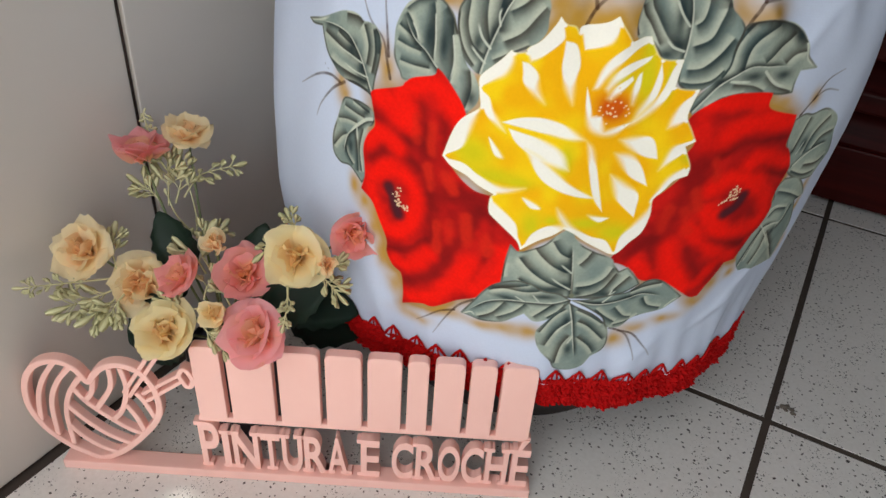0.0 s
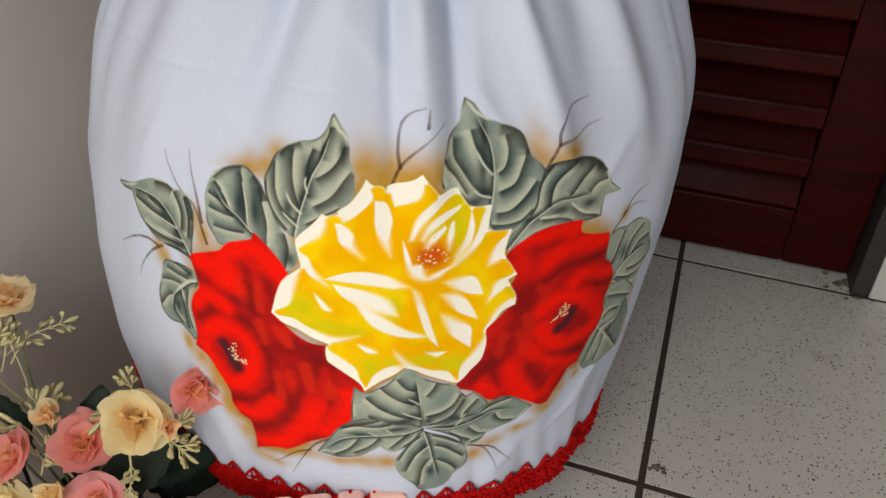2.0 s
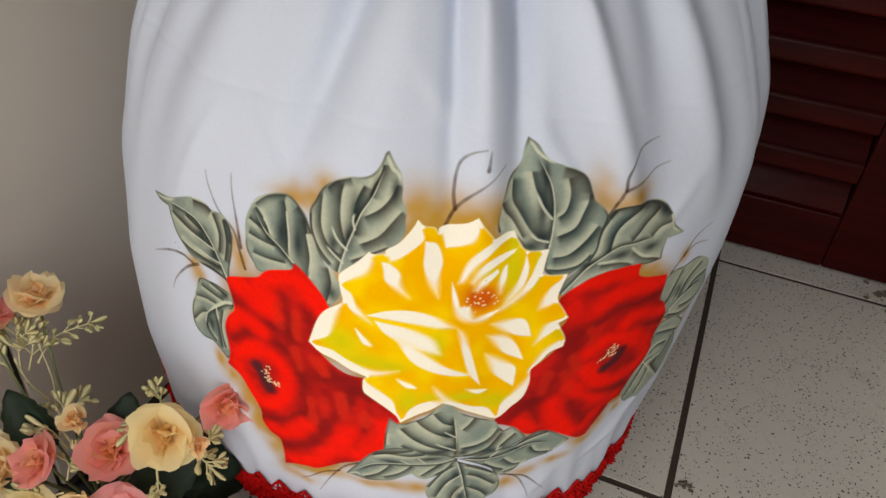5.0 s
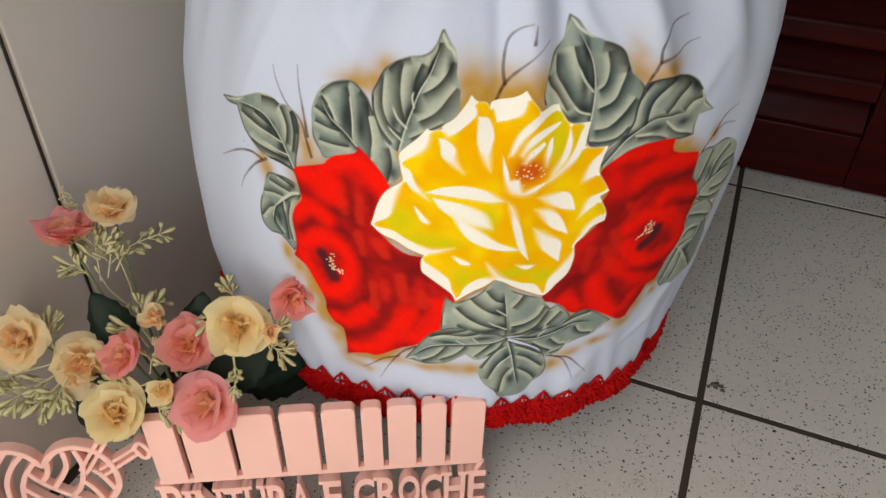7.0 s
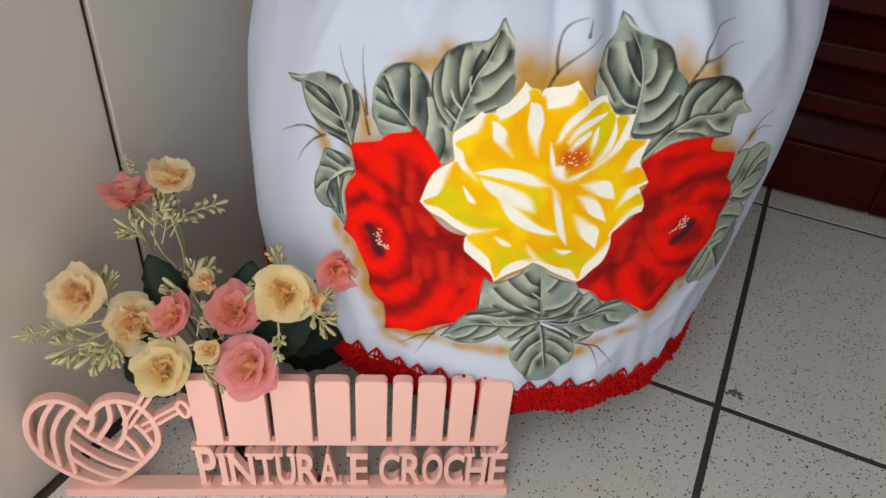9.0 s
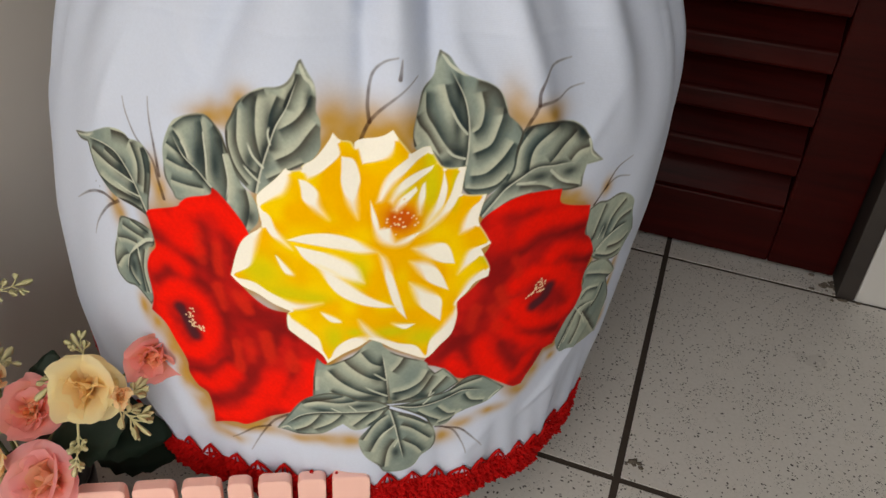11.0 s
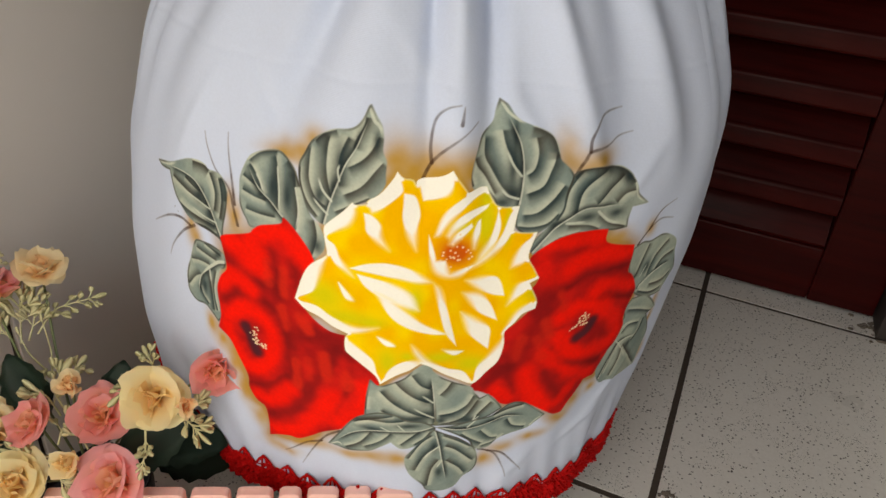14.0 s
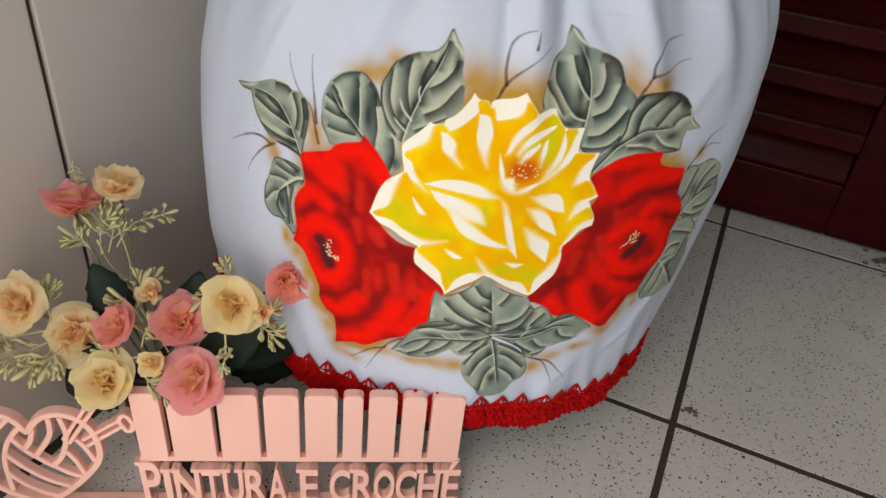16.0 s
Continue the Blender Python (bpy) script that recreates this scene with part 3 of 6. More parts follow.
RED_LEFT = [(-10.9, 30.8), (-9.1, 31.5), (-8.8, 31.8), (-8.3, 32.2), (-7.1, 32.6), (-6.9, 33), (-6.6, 32.8), (-5.9, 32.1), (-5.3, 31.3), (-5.1, 30.6), (-5.5, 29.4), (-6, 28.2), (-5.5, 27.3), (-4.3, 26.4), (-3.1, 26.2), (-2.9, 25.2), (-1.9, 24.3), (-1.2, 23.3), (-1.5, 22.4), (-1.8, 21.1), (-1.9, 20.1), (-2.7, 19.2), (-3.8, 18.3), (-5, 17.7), (-6.5, 16.7), (-7.4, 16.7), (-8.9, 16), (-8.8, 17.3), (-8.9, 18.6), (-9.5, 19.1), (-9.9, 20), (-9.9, 21), (-10.4, 22.4), (-10.9, 23.6), (-11.7, 24.2), (-11.4, 25.1), (-11.4, 25.9), (-11.5, 27.1), (-11.2, 28), (-10.7, 28.7), (-10.8, 29.5), (-11, 30.3)]
ROSE_OUTLINE = [(-6.3, 28.1), (-5.8, 29.7), (-5.3, 30.6), (-4.5, 31.3), (-4.3, 31.6), (-4.4, 32.2), (-4.5, 33), (-4.3, 33.4), (-3.5, 34.2), (-3, 34.8), (-2.8, 34.7), (-2.2, 34.8), (-2.2, 35), (-1.6, 35.4), (-1, 36.2), (-0.8, 36.6), (-0.5, 36.3), (0, 36.2), (0.2, 35.9), (0.3, 36.2), (1.1, 36.4), (1.6, 36.6), (2, 36.9), (2.2, 36.6), (2.6, 36.1), (2.9, 35.7), (3.5, 35.9), (3.9, 35.9), (4.1, 35.5), (4.6, 34.9), (5.7, 34.9), (5.6, 34.3), (5.5, 33.5), (6, 33.4), (6.8, 33.4), (6.6, 32.7), (6.5, 31.9), (6.9, 31.2), (7.3, 30.5), (6.8, 30.2), (7, 29.8), (7.4, 29), (7.4, 28.4), (6.7, 28.1), (6.3, 27.5), (5.9, 27), (5.8, 26.7), (5.9, 25.8), (5.7, 24.6), (5.1, 23.8), (4.7, 23.2), (4.3, 22.9), (3.6, 23.2), (2.5, 23.8), (1.7, 24.4), (1.1, 24.7), (0.5, 24.2), (-0.3, 23.7), (-1.2, 22.9), (-1.5, 23.5), (-2.3, 24.2), (-3, 24.8), (-3.3, 25.2), (-3.3, 26.1), (-3.1, 26.4), (-4, 26.8), (-4.8, 27.3), (-5.7, 27.6)]
for outline in (RED_LEFT, RED_RIGHT):
    aura(outline, 1.15, 1.1)
aura(ROSE_OUTLINE, 0.55, 0.95)
haze(-6.1, 36.9, 1.07, 0.39)
haze(-7.1, 36.5, 0.93, 0.29)
haze(-5.2, 37.7, 0.57, 0.43)
haze(-5.6, 36.5, 0.32, 0.5)
haze(-0.9, 37.2, 0.71, 0.93)
haze(0.1, 36.7, 1, 0.79)
haze(1.5, 36.8, 1.21, 0.71)
haze(3, 36.8, 0.93, 0.79)
haze(-0.8, 35.9, 0.71, 0.71)
haze(8, 37.6, 0.5, 0.86)
haze(9, 36.9, 0.86, 0.54)
haze(10.2, 37.2, 0.79, 0.43)
haze(12.1, 32.3, 0.79, 0.39)
haze(15, 32.1, 0.36, 0.43)
haze(-10, 32.2, 0.43, 0.79)
haze(-10.5, 33.2, 0.29, 0.57)
haze(-13.5, 30.6, 0.32, 0.93)
haze(-13.1, 29.9, 0.32, 0.43)
haze(-12.3, 24.2, 0.32, 0.71)
haze(-11.5, 23.3, 0.36, 0.71)
haze(-10.8, 21.8, 0.36, 0.79)
haze(-10.3, 19.6, 0.36, 0.79)
haze(-9.5, 17.6, 0.43, 0.71)
haze(-8, 15.2, 0.93, 0.36)
haze(-5.5, 16.4, 1, 0.36)
haze(-1.5, 16.2, 1, 0.43)
haze(0, 16.3, 0.71, 0.5)
haze(-3.1, 16.1, 0.64, 0.29)
haze(6.2, 15.5, 0.57, 0.57)
haze(7.2, 16.6, 0.71, 0.36)
haze(9.4, 17.2, 0.79, 0.32)
haze(11.2, 18.3, 0.64, 0.5)
haze(12.2, 19.5, 0.5, 0.5)
haze(13.7, 20, 0.43, 0.36)
haze(18.9, 23.4, 0.29, 0.93)
haze(18.4, 25.2, 0.29, 0.57)
haze(20.2, 19.7, 0.25, 0.64)
haze(-4.5, 32.5, 0.36, 1.07)
twig([(-9.8, 31.8), (-10.1, 32.8), (-10.5, 33.8), (-11.5, 34.6), (-12.1, 35.7), (-12.3, 36.5)])
twig([(-10, 33), (-10.3, 34.4), (-10.6, 35.8), (-10.7, 36.8)])
twig([(0.4, 36), (0.9, 37.1), (1.8, 38.1), (3.2, 39.2)])
twig([(0.9, 37.1), (0.8, 38), (1, 39.2), (1.6, 39.9), (2.2, 40.1)])
twig([(2.3, 39.2), (2.4, 40)])
twig([(8.5, 36.3), (9, 37.2), (9.3, 37.8), (10.7, 37.8), (11.6, 38.1), (12.7, 38.2)])
twig([(9.2, 37.8), (9.4, 38.6), (10.3, 39.4), (12, 39.5)])
twig([(14.1, 31.2), (14.9, 32), (15.9, 32.4), (17.2, 32.1)])
twig([(14.9, 32), (15.7, 33), (17.1, 33.4)])
twig([(-13.6, 30.5), (-14.4, 30.7), (-15.7, 30.3), (-18, 28.9)])
twig([(-13.2, 30.6), (-14.2, 29.9), (-15.3, 28.6), (-15.8, 27.6)])
twig([(-3.8, 18.1), (-4.8, 17.3), (-5.7, 15.9), (-6.5, 14.3)])
twig([(-5.1, 16.8), (-6.1, 16.4), (-7, 15.7), (-7.8, 15)])
twig([(5.6, 16.6), (6.8, 16), (7.6, 14.6), (8, 13.6)])
twig([(6.3, 16.3), (7.3, 16), (8.3, 14.9), (9.3, 13.7)])
# the leaf at the far end, its tip curled
leaf([(-17.2, 33.2), (-15.3, 33.8), (-14.2, 34.3), (-13.5, 34.6), (-12.8, 34.7), (-12.3, 34.6), (-12, 34.4), (-11.5, 34.4), (-11.1, 34.3), (-10.8, 34), (-10.6, 33.6), (-10.6, 32.9), (-10.7, 32.2), (-10.9, 31.3), (-11, 30.2), (-11.2, 30.5), (-12, 30.7), (-12.9, 30.8), (-13.6, 31), (-14.2, 31.5), (-14.7, 32), (-15.1, 32.7), (-15.4, 33.3), (-16.5, 33.1)],
     [(-11, 30.5), (-11.4, 31.3), (-11.8, 32.1), (-12.3, 32.8), (-13.1, 33.5), (-14.3, 33.7), (-15.7, 33.5)],
     [(0.46, [(-11.9, 32.1), (-13, 32.4), (-14.1, 32.8), (-15.1, 33.1)]),
      (0.46, [(-14.5, 31.8), (-13.7, 31.5), (-12.6, 31.3), (-11.4, 31.2)]),
      (0.32, [(-12.3, 32.8), (-13, 33), (-13.9, 33.4)]),
      (0.43, [(-11.6, 32), (-11.5, 33.2), (-12, 34.3)]),
      (0.43, [(-11.2, 31.6), (-11, 33), (-11.3, 34.2)]),
      (0.5, [(-13.3, 34.6), (-12.4, 34.6), (-11.9, 34.4)]),
      (0.32, [(-13.3, 30.8), (-12.3, 30.9), (-11.3, 30.7)]),
      (0.29, [(-11.1, 34.3), (-10.7, 33.8), (-10.6, 32.9)])],
     [(0.071, [(-17, 33.2), (-15.5, 33.6), (-14.5, 34.1)]), (0.05, [(-11.9, 32.1), (-13, 32.4), (-14.2, 32.7)]), (0.05, [(-11.4, 31.4), (-12.4, 31.5), (-13.4, 31.8)])],
     [(-11.9, 31.6, 0.5, 0.86), (-12.7, 32.7, 0.43, 0.57)])
# a small folded leaf
leaf([(-13.1, 29.7), (-12.4, 29.8), (-11.7, 29.8), (-11, 29.6), (-10.8, 29.2), (-10.9, 28.7), (-11.3, 28.4), (-11.5, 27.5), (-11.5, 26.3), (-11.4, 25.1), (-11.7, 24.6), (-12.1, 25), (-12.7, 25.4), (-13.5, 25.3), (-14.1, 25.7), (-14.2, 26.3), (-14.1, 27.2), (-13.7, 28.3), (-13.4, 29.2)],
     [(-10.9, 29), (-11.4, 28.8), (-12.1, 28.2), (-12.8, 27.5), (-13.1, 26.7), (-13.2, 25.9)],
     [(0.32, [(-11.4, 28.9), (-12.2, 29), (-13.2, 29.2)]),
      (0.32, [(-12, 28.4), (-12.9, 28.4), (-13.7, 28.2)]),
      (0.32, [(-12.8, 27.5), (-13.4, 27.1), (-14.1, 26.2)]),
      (0.29, [(-12.2, 28), (-12, 26.8), (-11.9, 25.2)]),
      (0.29, [(-11.5, 28.4), (-11.8, 26.9), (-11.6, 25.3)]),
      (0.29, [(-13, 26.7), (-12.8, 26.1), (-12.3, 25.6)]),
      (0.25, [(-11.1, 29.3), (-11.8, 29.5), (-12.5, 29.7)])],
     [(0.079, [(-10.8, 29.1), (-11.4, 28.9), (-12.2, 28.2), (-12.8, 27.5)]), (0.054, [(-12.1, 28.1), (-12, 27.3)])],
     [(-12.6, 26.8, 0.29, 0.64), (-11.4, 29.3, 0.36, 0.29)])
# a broad leaf whose foot runs under the rose
leaf([(-9.3, 35.7), (-8.9, 36.1), (-8.1, 36.4), (-7.4, 36.5), (-6.8, 36.3), (-6.3, 35.9), (-6, 35.2), (-5.6, 34.3), (-5.3, 33.6), (-4.8, 33.1), (-4.5, 32.5), (-4.5, 31.8), (-4.9, 31.2), (-5.2, 30.9), (-5.6, 31.5), (-6.3, 32.3), (-6.9, 33), (-7.1, 32.5), (-8.8, 32), (-9.2, 32.4), (-9.6, 33.1), (-9.7, 33.8), (-9.7, 34.7)],
     [(-5.2, 31), (-5.8, 31.8), (-6.4, 32.5), (-7.1, 33.2), (-7.7, 33.8), (-8.5, 34.3), (-9, 34.9), (-9.3, 35.5)],
     [(0.46, [(-7.7, 36.4), (-7.4, 35.7), (-7.2, 34.3), (-7.2, 33.2)]),
      (0.36, [(-9.2, 35.6), (-8.7, 35), (-8.1, 34)]),
      (0.5, [(-6.3, 35.9), (-6.1, 34.4), (-6, 33.3), (-6.2, 32.3)]),
      (0.32, [(-7.3, 32.9), (-8.3, 32.9), (-9.3, 33)]),
      (0.32, [(-7.9, 33.7), (-8.8, 33.8), (-9.6, 34)]),
      (0.32, [(-8.4, 34.2), (-9, 34.5), (-9.6, 34.8)]),
      (0.43, [(-5.1, 33.5), (-4.9, 32.4), (-5.2, 31.1)]),
      (0.29, [(-9.3, 35.6), (-8.6, 36.2), (-7.5, 36.5)]),
      (0.43, [(-6.8, 36.3), (-6.3, 35.8), (-5.9, 35)])],
     [(0.057, [(-7.4, 35.7), (-7.2, 34.5), (-7.2, 33.2)]), (0.057, [(-6.2, 34.9), (-6, 33.6), (-6.2, 32.4)]), (0.057, [(-8.7, 35), (-8.4, 34.6), (-8.2, 34.1)])],
     [(-7.6, 34.6, 0.43, 1), (-6.7, 34.3, 0.36, 1.21), (-4.9, 31.9, 0.36, 0.57)])
# the tall leaf, tip folded over
leaf([(-2.3, 39.8), (-2, 39.3), (-1.7, 38.8), (-1.6, 38.2), (-1.6, 37.6), (-1.4, 37.1), (-1.4, 36.5), (-1.4, 35.9), (-1.7, 35.4), (-2.2, 35), (-2.8, 34.7), (-3.5, 34.1), (-4.2, 33.4), (-4.6, 33.3), (-5, 33.5), (-5.5, 34), (-5.8, 34.8), (-6, 35.5), (-6, 36.3), (-5.7, 36.9), (-5.4, 37.5), (-5, 37.9), (-4.4, 38.3), (-3.9, 38.5), (-3.3, 38.6), (-2.9, 38.8), (-2.6, 39.2), (-2.4, 39.7)],
     [(-4.5, 33.3), (-4.2, 34.5), (-3.8, 35.7), (-3.4, 36.8), (-2.9, 37.7), (-2.6, 38.5), (-2.3, 39.3)],
     [(0.39, [(-5.3, 37.5), (-5.4, 36.6), (-5.4, 35.6), (-5, 34.7), (-4.3, 34.3)]),
      (0.54, [(-4.2, 38.3), (-4.4, 37.3), (-4.4, 36.2), (-4.1, 34.9)]),
      (0.5, [(-3.7, 35.4), (-3.8, 36.2), (-3.7, 37.3), (-3.3, 38.3)]),
      (0.43, [(-3.1, 37.6), (-2.9, 38.2), (-2.6, 38.8), (-2.5, 39.3)]),
      (0.46, [(-3.4, 36.6), (-2.6, 37.1), (-2.1, 37.7), (-1.8, 38.4)]),
      (0.57, [(-3.6, 35.1), (-2.6, 35.7), (-1.9, 36.6), (-1.5, 37.1)]),
      (0.32, [(-4, 34.1), (-3, 34.7), (-2.1, 35.2)]),
      (0.29, [(-5.9, 36.3), (-5.9, 35.4), (-5.5, 34.4), (-4.8, 33.6)]),
      (0.29, [(-5.2, 37.6), (-4.7, 38.1), (-3.9, 38.5)])],
     [(0.071, [(-4.1, 34.7), (-4.6, 35.2), (-4.9, 35.9)]), (0.064, [(-4.3, 33.9), (-4.8, 34.3), (-5.2, 34.7)]), (0.086, [(-2.3, 39.6), (-2.1, 39.1), (-1.8, 38.8), (-1.6, 38.3)]), (0.057, [(-3.7, 35.9), (-3.8, 36.4), (-3.7, 36.8)])],
     [(-3.7, 36.8, 0.36, 1.21), (-4, 35.4, 0.29, 0.86), (-4.8, 34.8, 0.36, 0.71), (-1.9, 38.1, 0.21, 0.57)])
# the round leaf, tip folded over
leaf([(4.5, 40.1), (4.9, 39.9), (5.2, 39.5), (5.6, 39.2), (6.2, 39), (6.8, 38.8), (7.3, 38.5), (7.6, 38), (7.7, 37.4), (8, 37.1), (8.3, 36.8), (8.5, 36.4), (8.3, 35.7), (8.2, 34.7), (7.8, 34.1), (7.2, 33.6), (6.6, 33.3), (6, 33.4), (5.6, 33.8), (5.6, 34.6), (5.1, 34.7), (4.6, 34.8), (4.3, 35.3), (3.9, 35.7), (3.4, 35.7), (3.1, 36), (3, 36.6), (3.1, 37.2), (3.3, 37.9), (3.5, 38.5), (4, 38.9), (4.2, 39.2), (4.3, 39.6)],
     [(5.7, 35), (5.8, 35.9), (5.8, 37.1), (5.6, 38.1), (5.2, 38.9), (4.8, 39.6)],
     [(0.61, [(5.7, 36.4), (5.2, 37.2), (4.8, 38), (4.6, 38.8)]),
      (0.57, [(5.7, 35.3), (4.8, 35.8), (4.1, 36.8), (3.7, 37.5), (3.7, 38.5)]),
      (0.36, [(4.4, 35.4), (3.8, 36.4), (3.3, 37), (3.1, 37.5)]),
      (0.46, [(5.9, 36.5), (6.4, 36.8), (6.6, 37.6), (6.4, 38.5)]),
      (0.5, [(5.9, 35.5), (6.9, 35.9), (7.3, 36.8), (7.5, 37.8)]),
      (0.5, [(5.8, 34.4), (6.7, 34.5), (7.5, 35.2), (8.1, 36.1)]),
      (0.54, [(6.1, 39), (6.8, 38.8), (7.4, 38.4), (7.7, 37.4)]),
      (0.32, [(5.6, 33.8), (6.4, 33.7), (7.3, 33.9), (7.9, 34.5)]),
      (0.29, [(3.1, 37.4), (3, 36.6), (3.2, 36)])],
     [(0.079, [(4.6, 40), (4.9, 39.6), (5.4, 39.3), (5.9, 39.1)]), (0.064, [(5.7, 36.5), (5.2, 37.1), (4.8, 37.9)]), (0.064, [(5.6, 35.3), (5, 35.5), (4.6, 35.9)])],
     [(5.2, 36.9, 0.32, 1.21), (5.2, 35.5, 0.57, 0.43), (4.7, 35.1, 0.5, 0.29), (5.3, 38.6, 0.18, 0.79)])
# the leaf lying across, its midrib pale
leaf([(8.4, 36.2), (8.6, 36.6), (9.2, 36.8), (10, 36.9), (11.3, 36.6), (12, 36.4), (12.6, 36), (12.9, 35.5), (13.2, 34.8), (13.6, 34.4), (14.1, 34), (13.6, 34), (12.9, 34), (12.7, 33.3), (12.7, 32.8), (11.8, 32.8), (10.7, 33), (9.5, 33), (8.4, 32.9), (7.7, 32.6), (7.2, 32.3), (6.8, 32), (6.5, 32.3), (6.7, 32.9), (7.1, 33.4), (7.6, 33.9), (8.1, 34.6), (8.2, 35.3)],
     [(6.7, 32.2), (7.2, 32.9), (7.8, 33.6), (8.6, 34.1), (9.5, 34.5), (10.8, 34.4), (12.3, 34.3)],
     [(0.46, [(10.7, 36.7), (9.6, 36), (9.1, 35.3), (9, 34.2)]),
      (0.43, [(12.3, 36), (11.1, 35.3), (10.2, 34.6)]),
      (0.39, [(13, 35), (12.3, 34.9), (11.7, 34.4)]),
      (0.5, [(9.6, 37), (11.3, 36.6), (12.3, 36.2), (13, 35.4)]),
      (0.32, [(8.5, 36.4), (9.1, 36.8), (9.9, 36.9)]),
      (0.36, [(9.2, 36.8), (8.4, 35.8), (8.2, 34.6), (7.8, 33.9)]),
      (0.32, [(10.5, 34.1), (11.3, 33.4), (12.6, 32.9)]),
      (0.29, [(8.4, 33.7), (9.8, 33.5), (10.7, 33.1)]),
      (0.32, [(7.2, 32.4), (8.1, 33), (9.4, 33.2)])],
     [(0.086, [(10.4, 34.2), (11.2, 33.5), (12.2, 33.1)]), (0.071, [(8.4, 33.8), (9.7, 33.7)]), (0.071, [(12.9, 35.4), (13.2, 34.6), (14, 34)])],
     [(9.7, 34, 0.86, 0.32), (11.7, 33.9, 0.64, 0.32), (7.8, 33.8, 0.71, 0.36), (12.5, 35.8, 0.43, 0.43)])
# a leaf wrapped round the side
leaf([(13.8, 31), (14.6, 31.2), (15.5, 31), (16.6, 31.1), (17.6, 30.7), (18.4, 30), (18.7, 29), (19.8, 27.3), (19.2, 26.6), (18.7, 25.9), (17.1, 26.2), (15.4, 27.1), (14.3, 28.7), (13.8, 29.8)],
     [(15.6, 27.5), (16.5, 28.1), (17.4, 28.5), (18.4, 28.5)],
     [(0.32, [(14.7, 28.5), (15.1, 29.9), (15.4, 30.9)]),
      (0.32, [(16, 28.1), (16.4, 29.6), (17.5, 30.6)]),
      (0.32, [(16.6, 27.4), (18.1, 27.2), (19.1, 27.5)]),
      (0.32, [(16.7, 28.3), (17.3, 29.2), (18.5, 29.4)]),
      (0.29, [(15.5, 27.3), (17.1, 26.6), (18.6, 26.5)])],
     [(0.05, [(15.6, 27.6), (16.5, 28.2), (17.9, 28.5)]), (0.043, [(15.4, 28.4), (15.8, 29.3)])],
     [(15.8, 29, 0.36, 0.5), (14.7, 28.6, 0.21, 0.43)])
# a curled leaf under it
leaf([(14.9, 26), (15.4, 26.7), (17, 26.3), (19.3, 24.3), (18, 24.3), (20, 21.7), (20, 20.1), (20.1, 18.4), (18.1, 18.8), (15.6, 19.6), (14.7, 19.8), (13.9, 21.1), (14.1, 22.1), (14.6, 23.1), (15, 23.6), (14.9, 24.6), (15.2, 25.2)],
     [(14.5, 20.2), (14.9, 21.4), (15.4, 22.6), (15.8, 23), (17.2, 22.7)],
     [(0.29, [(15.1, 25.9), (16.9, 25.2), (19.5, 23.8)]),
      (0.32, [(15.6, 23.1), (15.2, 21.9), (14.7, 20.4)]),
      (0.32, [(16.2, 22.5), (16.2, 21), (15.7, 19.8)]),
      (0.32, [(19.9, 18.5), (17.3, 21.1), (16, 22.6)]),
      (0.32, [(15.4, 23.7), (16, 24.3), (17.3, 24)]),
      (0.32, [(17, 22.4), (17.6, 23), (17.7, 24.1)])],
     [(0.071, [(15.7, 22.8), (16.3, 23), (17.5, 22.7)]), (0.057, [(15.1, 24), (15.8, 24.5), (16.9, 24.2)]), (0.046, [(15.1, 23.3), (16.2, 22.1), (17.1, 20.8)])],
     [(16.8, 22.3, 0.36, 0.43), (15.1, 24.3, 0.21, 0.43)])
